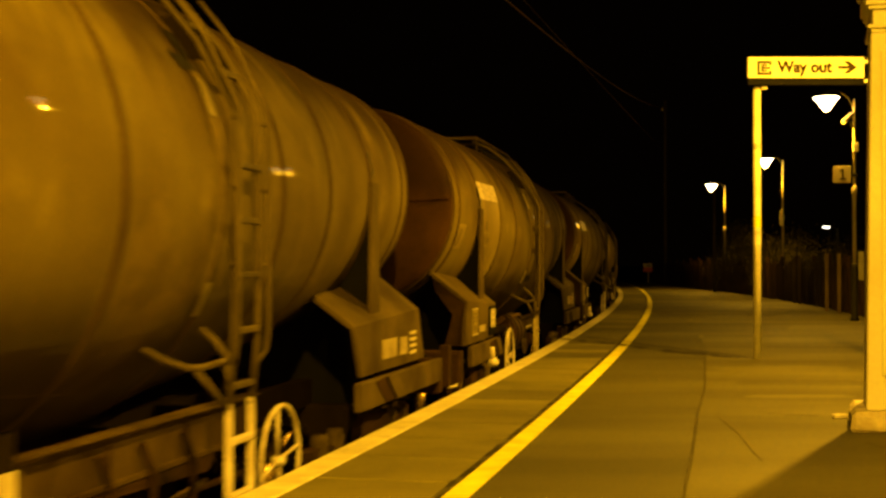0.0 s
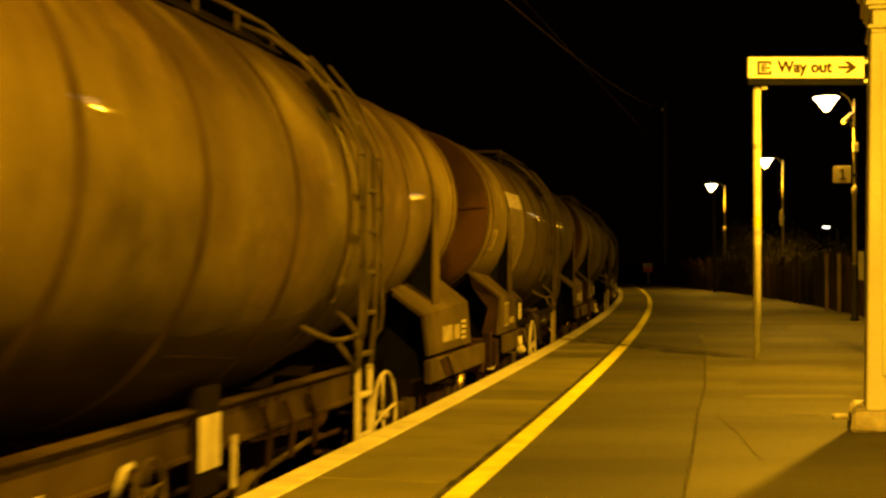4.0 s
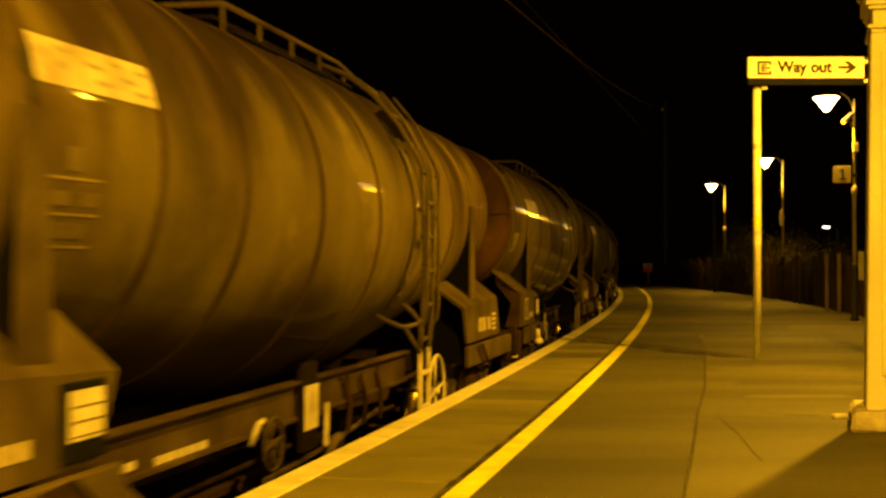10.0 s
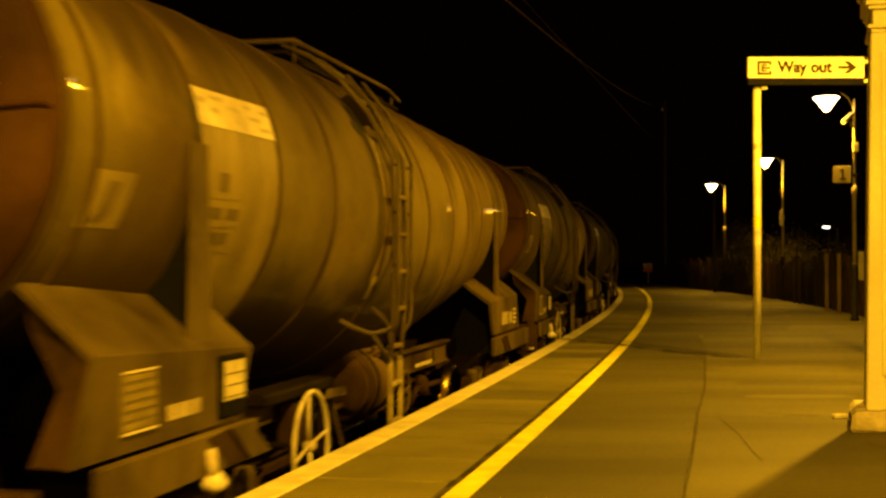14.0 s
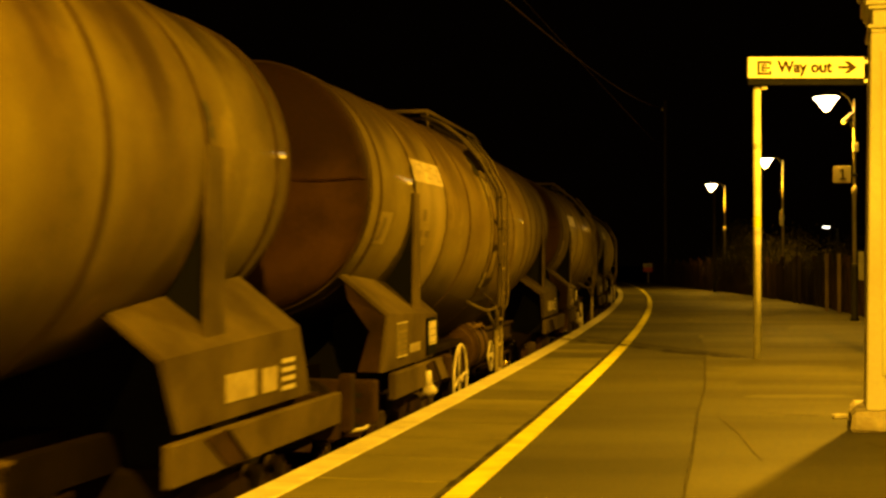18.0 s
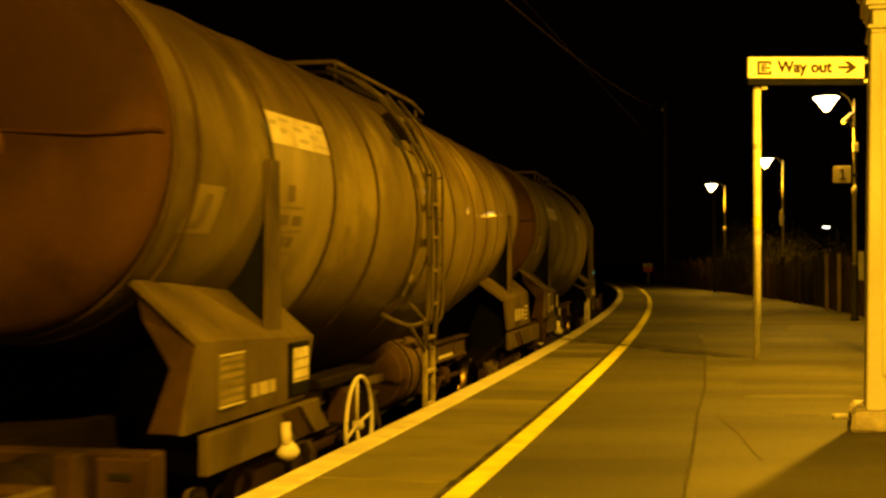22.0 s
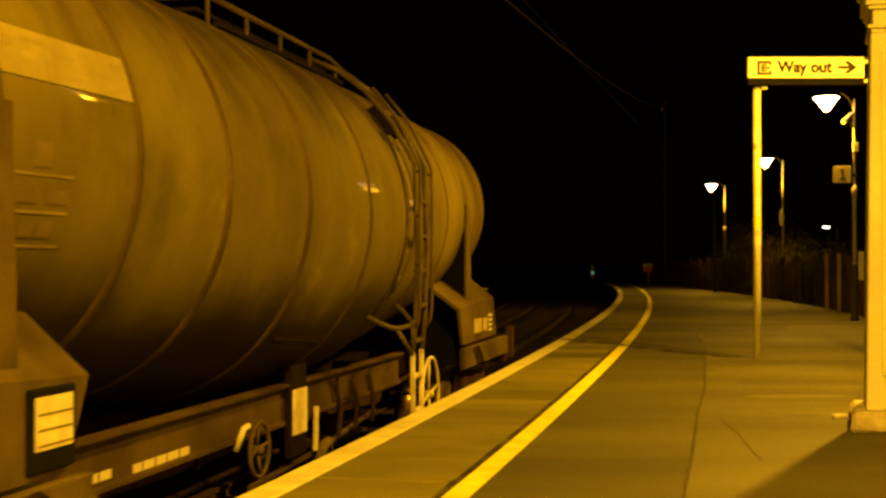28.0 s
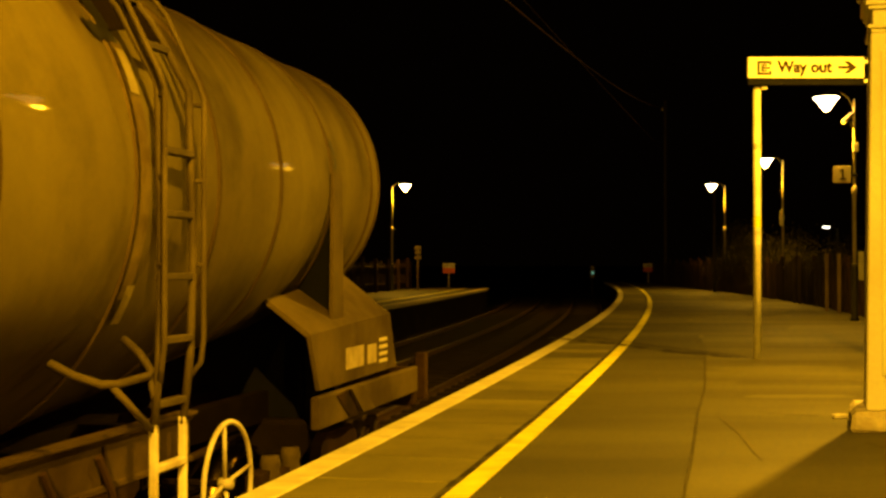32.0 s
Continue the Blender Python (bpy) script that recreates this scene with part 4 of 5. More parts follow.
def wagon(kind):
    w = empty("tank_wagon", "dirty grey bogie cement tank wagon rolling on the near track", "tank wagon", "train of tank wagons")
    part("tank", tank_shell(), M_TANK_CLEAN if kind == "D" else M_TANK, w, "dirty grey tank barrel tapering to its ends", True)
    for sy in (-1, 1):
        part("tank_end", tank_end(sy), M_END, w, "rust-brown dished tank end", True)
        rim = REAR if sy > 0 else -FRONT
        r0, c0 = tank_at(rim)
        part("end_weld", tube([(r0 * 0.985 * math.cos(a), sy * (rim + 0.045 + 0.21 * math.sin(a)), c0 + 0.05 + 0.012 * math.sin(5.3 * a)) for a in [math.pi * (0.04 + 0.92 * i / 16) for i in range(17)]], 0.012, 6), M_WELD, w, "dark weld line on the tank end", True)
    cover = lathe([(0.15, -6.40), (0.15, -6.49), (0.13, -6.51), (0.01, -6.515)], 20, "y")
    bmesh.ops.translate(cover, verts=cover.verts, vec=(0.07, 0, 2.79))
    part("end_cover", cover, M_END, w, "round cover on the tank end", True)
    part("end_pipe", tube([(0.05, -6.47, 2.93), (0.07, -6.46, 3.10), (0.07, -6.40, 3.42), (0.07, -6.28, 3.72)], 0.022, 8), M_END, w, "slim pipe up the tank end", True)
    for y, wd, li in ((-6.17, 0.05, 0.012), (-5.90, 0.05, 0.014), (-4.82, 0.07, 0.010), (-3.66, 0.085, 0.009), (-2.62, 0.085, 0.009), (-1.38, 0.085, 0.009), (0.02, 0.085, 0.009), (1.22, 0.04, 0.010), (2.38, 0.085, 0.009), (3.57, 0.085, 0.009), (4.88, 0.07, 0.010), (6.22, 0.05, 0.014), (6.49, 0.05, 0.012)):
        part("tank_band", tank_band(y, wd, li), M_BAND, w, "", True)
    for sy in (-1, 1):
        for sx in (1, -1):
            part("saddle", saddle_side(sx, sy), M_SADDLE, w, "folded grey cover plate over the bogie")
            part("saddle_post", saddle_post(sx, sy), M_SADDLE, w, "upright flange carrying the tank")
            g = 4.76 if sy > 0 else -4.80
            part("step_wedge", prism([(g, 1.243), (g + 0.30, 1.243), (g + 0.63, 1.04), (g + 0.31, 1.04)], "x", *sorted((sx * 1.322, sx * 1.352))), M_SADDLE, w, "sloping step bracket")
            # dark sheet painted where the step bracket's side lies in shade
            part("wedge_web", prism([(g - 0.28, 1.22), (g - 0.003, 1.24), (g + 0.305, 1.038), (g + 0.02, 1.04)], "x", *sorted((sx * 1.322, sx * 1.330))), M_FRAME, w, "dark sheet for the shaded side of the step bracket")
            part("side_sill", box(sx * 1.29 - 0.03, sx * 1.29 + 0.03, *((4.08, 6.90) if sy > 0 else (-6.28, -4.3)), 1.02, 1.245, 0.01), M_SADDLE, w)
            bf = part("buffer", tube([(sx * 0.87, sy * 6.95, 1.05), (sx * 0.87, sy * 7.22, 1.05)], 0.10, 12), M_DARK, w, "", True)
            part("buffer_head", lathe([(0.06, sy * 7.2), (0.225, sy * 7.26), (0.22, sy * 7.30), (0.02, sy * 7.32)], 20, "y"), M_DARK, bf, "round buffer head", True).location = (sx * 0.87, 0, 1.05)
        # near-black plate stands in for the shade behind the cover plates
        part("cradle_web", shade_web(sy), M_BANDBLACK, w, "cradle plate painted near black for the shade under the tank")
        part("headstock", box(-1.31, 1.31, *sorted((sy * 6.80, sy * 6.95)), 0.90, 1.24, 0.015), M_FRAME, w, "grimy steel headstock beam")
        for sx in (1, -1):
            # flange coloured darker than the cover plate for its unlit side
            part("saddle_end", saddle_flange(sx, sy), M_FRAME, w, "end flange of the cover plate, browner for its unlit side")
        part("coupling", tube([(0, sy * 6.9, 0.98), (0, sy * 7.35, 0.94)], 0.05, 8), M_DARK, w)
        part("brake_pipe", tube([(0.45, sy * 6.95, 0.9), (0.45, sy * 7.1, 0.75), (0.42, sy * 7.2, 0.62), (0.36, sy * 7.3, 0.66)], 0.03, 8), M_WHITE if sy < 0 else M_DARK, w, "", True)
        bogie(w, sy * 5.05)
    part("tail_plate", box(1.28, 1.37, 6.955, 7.08, 0.95, 1.36, 0.008), M_FRAME, w, "upright plate on the headstock end")
    part("front_plate", box(1.03, 1.30, -6.99, -6.955, 0.80, 1.22, 0.008), M_FRAME, w, "rust-brown slotted plate on the headstock")
    for z in (0.88, 1.0, 1.12):
        part("slot", box(1.10, 1.22, -6.998, -6.988, z, z + 0.03), M_BLACK, w)
    part("coupling_lever", tube([(1.27, -7.46, 0.915), (1.27, -7.08, 0.885), (1.27, -6.98, 0.895), (1.27, -6.93, 0.99)], 0.016, 8), M_LABEL_OLD, w, "pale bent coupling lever", True)
    tail = 3.0 if kind in "AD" else 3.3
    low = 0.97 if kind in "AD" else 1.03
    for sx in (1, -1):
        for y0, y1 in (((-4.3, tail),) if kind in "AD" or sx < 0 else ((-4.3, -1.75), (0.5, tail))):
            part("solebar", prism([(sx * 0.88, low), (sx * 0.88, low + 0.025), (sx * 0.855, low + 0.03), (sx * 0.855, 1.20), (sx * 0.88, 1.228), (sx * 0.88, 1.25), (sx * 0.835, 1.25), (sx * 0.835, low)], "y", y0, y1), M_SOLEBAR, w, "long channel-section solebar")
            part("solebar_flange", box(sx * 0.86 - 0.05, sx * 0.86 + 0.05, y0, y1, 1.252, 1.272), M_SOLEBAR, w, "top flange of the solebar")
        for yy in ((0.9, 1.9) if kind in "AD" else (1.6, 2.6)):
            part("solebar_rib", box(sx * 0.84 - 0.028, sx * 0.84 + 0.028, yy - 0.012, yy + 0.012, low + 0.032, 1.22), M_FRAME, w)
        part("tail_sill", box(sx * 0.60 - 0.05, sx * 0.60 + 0.05, tail, 6.8, 0.98, 1.2), M_DARK, w)
    part("train_pipe", tube([(0.74, -4.2, 0.93), (0.76, -2.2, 0.90), (0.74, 0.0, 0.92), (0.75, 2.0, 0.90), (0.70, 4.2, 0.95)], 0.028, 8), M_FRAME, w, "rusty train brake pipe", True)
    for yy in (-3.6, -1.9, 1.3, 2.5):
        part("pipe_hanger", box(0.715, 0.80, yy - 0.02, yy + 0.02, 0.87, low + 0.004), M_DARK, w)
    part("pull_rod", tube([(0.55, -4.1, 0.62), (0.62, 0.1, 0.70), (0.55, 4.1, 0.62)], 0.024, 6), M_FRAME, w, "long brake pull rod", True)
    part("centre_sill", box(-0.25, 0.25, -6.8, 6.8, 0.92, 1.2), M_DARK, w)
    for y in (-3.2, -1.6, 0.0, 1.6, 2.8):
        part("crossbearer", box(-0.72, 0.72, y - 0.05, y + 0.05, 0.95, 1.2), M_DARK, w)
    part("discharge_hopper", lathe([(0.12, 0.75), (0.16, 0.95), (0.5, 1.25), (0.55, 1.5)], 20), M_DARK, w, "", True)
    part("discharge_pipe", tube([(0.0, 0.0, 0.85), (0.5, 0.0, 0.80), (0.8, 0.3, 0.72)], 0.06, 8), M_DARK, w, "", True)
    for sy, yy in ((-1, -4.86), (1, 4.94)):
        r, c = tank_at(yy)
        for z0, z1, k in ((0.12, 0.20, 0.03), (0.22, 0.33, -0.02)):
            # dark gap at the post head, painted as patches on the barrel
            part("lug_slot", tank_patch(yy - 0.03, yy + 0.02, c + z0, c + z1, 0.020, k, 0.01), M_BLACK, w, "dark gap painted on the tank above the web")
    part("belly_seam", tube([on_tank(-1.2 + 1.36 * i / 6, tank_angle(-1.2 + 1.36 * i / 6, 1.65 - 0.112 * i / 6), 0.0) for i in range(7)], 0.004, 6), M_FRAME, w, "faint seam low on the barrel")
    # front saddle: list board, name plate, document clip
    part("list_board", box(1.25, 1.262, -5.97, -5.59, 1.345, 1.645), M_INK, w, "dark data panel with pale lines")
    bars(w, "list_line", 1.262, -5.96, -5.60, 1.36, 1.635, 6, M_SMEAR, 0.55)
    for z in (1.347, 1.637):
        part("list_edge", box(1.262, 1.268, -5.97, -5.59, z, z + 0.011), M_LABEL_OLD, w, "pale edge strip")
    bars(w, "plate_writing", 1.252, -5.44, -5.02, 1.345, 1.45, 1, M_PLATE, 0.75)
    clip = part("document_clip", box(1.24, 1.275, -4.76, -4.38, 1.29, 1.64, 0.008), M_BANDBLACK, w, "black document clip")
    part("document", box(1.275, 1.281, -4.725, -4.42, 1.385, 1.605), M_LABEL, clip, "white paper sheets")
    for z in (1.40, 1.465, 1.53):
        part("ruled_line", box(1.281, 1.284, -4.71, -4.43, z, z + 0.008), M_INK, clip)
    part("front_lever", tube([(1.34, -5.08, 1.17), (1.35, -5.08, 1.02)], 0.032, 8), M_WHITE, w, "white painted release handle", True)
    part("lever_knob", lathe([(0.02, 0.93), (0.065, 0.96), (0.075, 0.99), (0.05, 1.03), (0.03, 1.05)], 12), M_WHITE, w, "white rounded knob", True).location = (1.35, -5.06, 0)
    # rear saddle: plates
    part("data_plate", box(1.25, 1.258, 4.94, 5.40, 1.365, 1.525), M_PLATE, w, "pale data plate")
    part("data_plate", box(1.25, 1.258, 5.52, 5.76, 1.365, 1.515), M_PLATE, w, "pale square plate")
    bars(w, "stencil", 1.252, 5.86, 6.10, 1.335, 1.565, 4, M_LABEL_OLD, 0.5, seed=4)
    # tank markings
    part("name_panel", tank_patch(-4.82, -3.685, 2.94, 3.155, 0.005), M_PANEL, w, "weathered white name panel on the tank")
    # stains and a fold across the panel, no longer readable
    for y0, y1, z0, z1, k in ((-4.79, -4.66, 3.065, 3.10, 0.03), (-4.62, -4.50, 3.02, 3.055, 0.02), (-4.60, -4.42, 3.10, 3.125, 0.03), (-4.40, -4.385, 2.945, 3.15, 0.0), (-4.33, -4.18, 3.06, 3.085, -0.02), (-4.30, -4.10, 2.985, 3.01, 0.03), (-4.12, -3.98, 3.10, 3.12, 0.02), (-4.02, -3.86, 3.03, 3.055, -0.03), (-3.92, -3.74, 2.975, 3.00, 0.02), (-3.86, -3.72, 3.09, 3.11, 0.02)):
        part("panel_mark", tank_patch(y0, y1, z0, z1, 0.0075, k, 0.006), M_FADEPLATE, w)
    if kind in "BC":
        part("clean_patch", tank_patch(-4.80, -3.70, 1.80, 2.935, 0.005, 0.02), M_SMEAR, w, "paler wiped area below the name panel")
    for z0, z1, y0, y1 in ((2.57, 2.68, -4.56, -4.43), (2.415, 2.48, -4.68, -4.49), (2.415, 2.48, -4.42, -4.26), (2.27, 2.34, -4.70, -4.59), (2.27, 2.34, -4.57, -4.46), (2.27, 2.34, -4.44, -4.33)):
        part("stencil_mark", tank_patch(y0, y1, z0, z1, 0.003 if kind in "AD" else 0.008), M_STENCIL, w, "faint stencilled mark")
    for z in (2.53, 2.37, 2.225):
        part("stencil_rule", tank_patch(-4.72, -4.24, z, z + 0.014, 0.003 if kind in "AD" else 0.008), M_SMEAR, w, "faint pale rule")
    frame_patch = part("clean_patch", tank_patch(-5.95, -5.58, 2.33, 2.61, 0.003, 0.07), M_SMEAR, w, "paler cleaned patch on the tank")
    for y0, y1, z0, z1 in ((-5.80, -5.70, 2.39, 2.56), (-5.86, -5.74, 2.36, 2.40)):
        part("patch_mark", tank_patch(y0, y1, z0, z1, 0.0055, 0.05), M_STENCIL, frame_patch, "dark mark")
    if kind == "D":
        for y0, y1, z0, z1 in ((-5.9, -5.55, 3.58, 3.76), (-5.5, -5.30, 3.50, 3.78), (-5.2, -4.95, 3.56, 3.77)):
            part("spill_stain", tank_patch(y0, y1, z0, z1, 0.008, 0.04), M_END, w, "dark ragged spill stain")
    if kind in "AD":
        ladder(w, 1.51, M_WHITE if kind == "A" else M_FOOT_OLD)
        walkway(w, -1.05, 2.0, 4)
        hand_wheel(w, 2.57, 0.91, 0.35, 1.28, M_WHITE if kind == "A" else M_FOOT_OLD, "pale painted brake hand wheel")
        part("marker_post", box(0.866, 0.92, -0.47, -0.11, 0.72, 1.40, 0.01), M_DARK, w, "upright steel post")
        part("marker_plate", box(0.92, 0.932, -0.44, -0.13, 0.89, 1.225), M_LABEL, w, "white painted marker plate")
        hand_wheel(w, -1.13, 0.885, 0.185, 0.92, M_SADDLE, "small grimy valve wheel")
        part("valve_lever", tube([(0.90, 0.17, 0.70), (0.91, 0.16, 1.04)], 0.022, 6), M_WHITE, w, "white valve lever")
        part("valve_cock", tube([(0.88, -1.47, 0.92), (0.93, -1.46, 1.07), (0.94, -1.40, 1.08)], 0.022, 8), M_LABEL_OLD, w, "pale pipe cock", True)
        part("pipe_bend", tube([(0.90, 0.22, 0.56), (0.93, 0.28, 0.72), (0.93, 0.40, 0.74), (0.90, 0.50, 0.56)], 0.045, 8), M_SADDLE, w, "bent grimy pipe", True)
        bars(w, "solebar_writing", 0.8555, -3.5, -3.19, 1.02, 1.08, 1, M_LABEL_OLD, 0.8, seed=9)
        bars(w, "solebar_writing", 0.8555, -2.95, -2.19, 1.0, 1.06, 1, M_LABEL_OLD, 0.8, seed=3)
        part("brake_cylinder", tube([(0.55, 1.1, 0.80), (0.55, 2.0, 0.80)], 0.2, 14), M_DARK, w, "", True)
        part("brake_rigging", tube([(0.80, -1.0, 0.60), (0.84, 0.4, 0.66), (0.80, 2.3, 0.78)], 0.022, 6), M_SADDLE, w)
        part("equipment_box", prism([(0.45, 1.0), (0.62, 0.93), (2.2, 0.86), (2.3, 0.92), (2.3, 0.965), (0.45, 0.965)], "x", 0.70, 0.87), M_FRAME, w, "grimy equipment bracket under the solebar")
        for yy in (0.75, 1.25, 1.8):
            part("bracket_rod", tube([(0.88, yy, 1.16), (0.90, yy + 0.12, 0.95), (0.87, yy + 0.15, 0.72)], 0.02, 6), M_FRAME, w)
    else:
        ladder(w, -1.30 if kind == "B" else -1.22, M_FOOT_OLD)
        walkway(w, -1.2, 2.1, 1)
        hand_wheel(w, -3.15, 0.92, 0.37, 1.28, M_WHITE, "white painted brake hand wheel")
        q, far = (0.34, 0.55) if kind == "B" else (0.36, 0.68)
        drum = part("air_reservoir", lathe([(0.03, far), (q * 0.56, far - 0.02), (q * 0.86, far - 0.07), (q, far - 0.17), (q, -0.42), (q * 0.86, -0.52)], 28, "y"), M_RES, w, "grimy cylindrical air reservoir", True)
        drum.location = (0.66, 0.0, 1.07)
        # drum end painted darker than the drum since it faces away from the lamps
        part("drum_end", lathe([(q + 0.006, -0.41), (q * 0.94, -0.49), (q * 0.72, -0.565), (q * 0.33, -0.60), (0.01, -0.605)], 28, "y"), M_FRAME, drum, "dished grimy drum end, darkened for facing away from the lamps", True)
        for dy in (-0.30, 0.12):
            part("reservoir_strap", lathe([(q + 0.010, dy - 0.03), (q + 0.010, dy + 0.03)], 28, "y"), M_DARK, drum, "dark strap", True)
        part("reservoir_cock", tube([(0.20, -0.16, q - 0.09), (0.30, -0.02, q - 0.05), (0.32, 0.10, q - 0.11)], 0.03, 8), M_RES, drum, "", True)
        part("brake_shelf", box(0.80, 1.04, -3.40, -1.80, 1.19, 1.28, 0.02), M_DARK, w, "grimy brake gear shelf")
        part("shelf_plate", prism([(-2.12, 1.13), (-2.02, 1.195), (-1.55, 1.175), (-1.55, 1.11)], "x", 1.045, 1.06), M_SADDLE, w, "pale plate on the brake gear shelf")
        for yy in (-2.35, -1.85):
            part("shelf_leg", box(0.92, 1.02, yy - 0.06, yy + 0.06, 0.66, 1.19, 0.01), M_DARK, w)
        part("brake_lever", tube([(1.0, -1.75, 1.05), (1.05, -1.55, 0.6)], 0.02, 6), M_SADDLE, w)
        part("brake_block", box(0.88, 1.06, -2.75, -2.45, 0.85, 1.15, 0.03), M_FRAME, w)
        hand_wheel(w, 1.0, 0.88, 0.20, 0.92, M_SADDLE, "small valve wheel")
        part("valve_body", lathe([(0.04, 0.78), (0.07, 0.82), (0.07, 0.94), (0.04, 0.98)], 12), M_FRAME, w, "", True).location = (0.92, 1.75, 0)
        part("pipe_bend", tube([(0.88, 1.4, 0.70), (0.92, 1.5, 0.86), (0.92, 2.6, 0.84), (0.88, 2.8, 0.70)], 0.03, 8), M_FRAME, w, "bent grimy pipe", True)
        bars(w, "solebar_writing", 0.8555, 1.75, 2.55, 1.05, 1.10, 1, M_LABEL_OLD, 0.8, seed=6)
    return w


PITCH = 14.73
FIRST_MID = 13.635 - PITCH       # station of the first wagon's middle at the start
KINDS = "ABABAADBBBCA"
# seconds and metres travelled
TRAVEL = ((0, 0.06), (1, 6.66), (2, 13.40), (3, 20.13), (4, 27.20), (5, 34.14), (6, 41.09), (7, 48.09), (8, 55.18), (9, 62.28), (10, 69.38), (11, 76.39), (12, 83.34), (13, 90.30), (14, 97.10), (15, 103.51), (16, 109.73), (17, 115.63), (18, 121.40), (19, 126.59), (20, 131.45), (21, 136.01), (22, 140.15), (23, 144.04), (24, 147.53), (25, 150.62), (26, 153.40), (27, 155.88), (28, 158.04), (29, 159.91), (30, 161.39), (31, 162.47), (32, 163.22))
LADDER_PARTS = ("stringer", "ladder_foot", "hoop_rail", "rail_stay", "rung", "ladder_stay", "step_rail", "step_strut", "tank_strap", "strip_label", "spill_stain")
TRACK_R = EDGE_R + TRACK
WAGON_SHIFT = {0: 0.07, 10: -0.04}     # wagon offsets fitted to the camera's view


def rolling(mid):
    a = mid / TRACK_R - EDGE_TURN
    return pose(CX + TRACK_R * math.cos(a), CY + TRACK_R * math.sin(a), RAIL, 0, 0, math.degrees(a))


model = {k: wagon(k) for k in "ABCD"}
train, used = [], set()
for i, k in enumerate(KINDS):
    if k in used:
        train.append(copy_thing(model[k], rolling(FIRST_MID + PITCH * i)))
    else:
        used.add(k)
        train.append(model[k])


def repaint(ob, m):
    ob.material_slots[0].link = "OBJECT"
    ob.material_slots[0].material = m


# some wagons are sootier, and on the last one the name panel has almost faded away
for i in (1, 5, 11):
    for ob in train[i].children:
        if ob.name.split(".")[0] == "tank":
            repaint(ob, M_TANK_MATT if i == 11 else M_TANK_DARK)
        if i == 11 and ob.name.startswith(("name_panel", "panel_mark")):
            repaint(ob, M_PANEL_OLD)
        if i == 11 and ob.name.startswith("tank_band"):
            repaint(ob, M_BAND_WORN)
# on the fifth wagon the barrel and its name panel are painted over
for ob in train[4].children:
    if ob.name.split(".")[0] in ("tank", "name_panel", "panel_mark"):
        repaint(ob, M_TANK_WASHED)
# ladders and hand wheels do not sit at quite the same place on every wagon
for i, names, dy in ((0, LADDER_PARTS, -0.125), (0, ("hand_wheel",), -0.18), (8, LADDER_PARTS, -0.2)):
    for ob in train[i].children:
        if ob.name.split(".")[0] in names and (names is LADDER_PARTS or ob.data.materials[0] == M_WHITE):
            ob.location.y += dy
# one barrel has a pale ragged streak beside the ladder, black spills above it, a rust run on a band and two painted
# rung shadows
rng = random.Random(8)
streak = bmesh.new()
rows = []
for i in range(25):
    z = 2.02 + 1.12 * i / 24
    left, right = (-1.94, -1.43) if z < 2.13 else (-1.94 + 0.12 * (z - 2.13) / 0.52, -1.43) if z < 2.65 else (-1.82 + 0.21 * (z - 2.65) / 0.46, -1.43 + 0.13 * (z - 2.65) / 0.46)
    left, right = left + rng.uniform(-0.025, 0.025), right + rng.uniform(-0.012, 0.012)
    rows.append([streak.verts.new(on_tank(left + (right - left) * j / 4, tank_angle(left + (right - left) * j / 4, z), 0.0125)) for j in range(5)])
for a, b in zip(rows, rows[1:]):
    for j in range(4):
        streak.faces.new((a[j], a[j + 1], b[j + 1], b[j])).smooth = True
part("washed_streak", streak, M_STRAP, train[8], "pale ragged washed streak beside the ladder")
# the last two thin patches paint the ladder rungs' shadows on the barrel
for y0, y1, z0, z1, k in ((-1.64, -1.34, 3.16, 3.25, 0.03), (-1.70, -1.26, 3.45, 3.58, 0.05), (-1.42, -1.16, 3.24, 3.46, -0.10), (-0.01, 0.05, 2.12, 2.83, -0.02), (-1.36, -1.22, 2.84, 2.87, 0.0), (-1.38, -1.24, 2.47, 2.50, 0.0)):
    part("black_spill", tank_patch(y0, y1, z0, z1, 0.0145, k, 0.012), M_BLACK, train[8], "black ragged mark: spill stains and painted rung shadows")
# the third wagon has a paler cover and pipe on its end
for ob in train[2].children:
    if ob.name.startswith(("end_cover", "end_pipe")):
        repaint(ob, M_SADDLE)
# the second wagon carries an orange plate
repaint([ob for ob in train[1].children if ob.name.startswith("data_plate")][1], M_ORANGE)
# one wagon has its small valve wheel painted white
for ob in train[9].children:
    if ob.name.startswith("hand_wheel"):
        for q in (ob, *ob.children):
            if q.data.materials[0] == M_SADDLE:
                repaint(q, M_WHITE)
tagged(train[-1], "last dirty grey cement tank wagon of the train")


# ------------------------------------------------------------------ opposite platform
opposite = empty("platform_2", "opposite curved station platform with pale edge", "platform", kind="structure")
OP_END = 59.3


part("platform_body", arc_strip(-20, OP_END, FAR_EDGE - 4.2, FAR_EDGE - 0.32, RAIL - 0.45, -0.004), M_ASPHALT, opposite, "dark asphalt surface")
part("platform_wall", arc_strip(-20, OP_END, FAR_EDGE - 0.31, FAR_EDGE - 0.12, RAIL - 0.45, -0.11), M_WALLBRICK, opposite, "sooty brick platform face")
part("yellow_line", arc_strip(-20, OP_END, FAR_EDGE - 1.25, FAR_EDGE - 1.10, -0.004, 0.003), M_YELLOW, opposite, "worn yellow safety line")
bm = box(-0.30, 0.0, 0.0, 0.96, -0.10, 0.004, 0.007)
me = bpy.data.meshes.new("coping_stone")
bm.to_mesh(me)
bm.free()
me.materials.append(M_COPING)
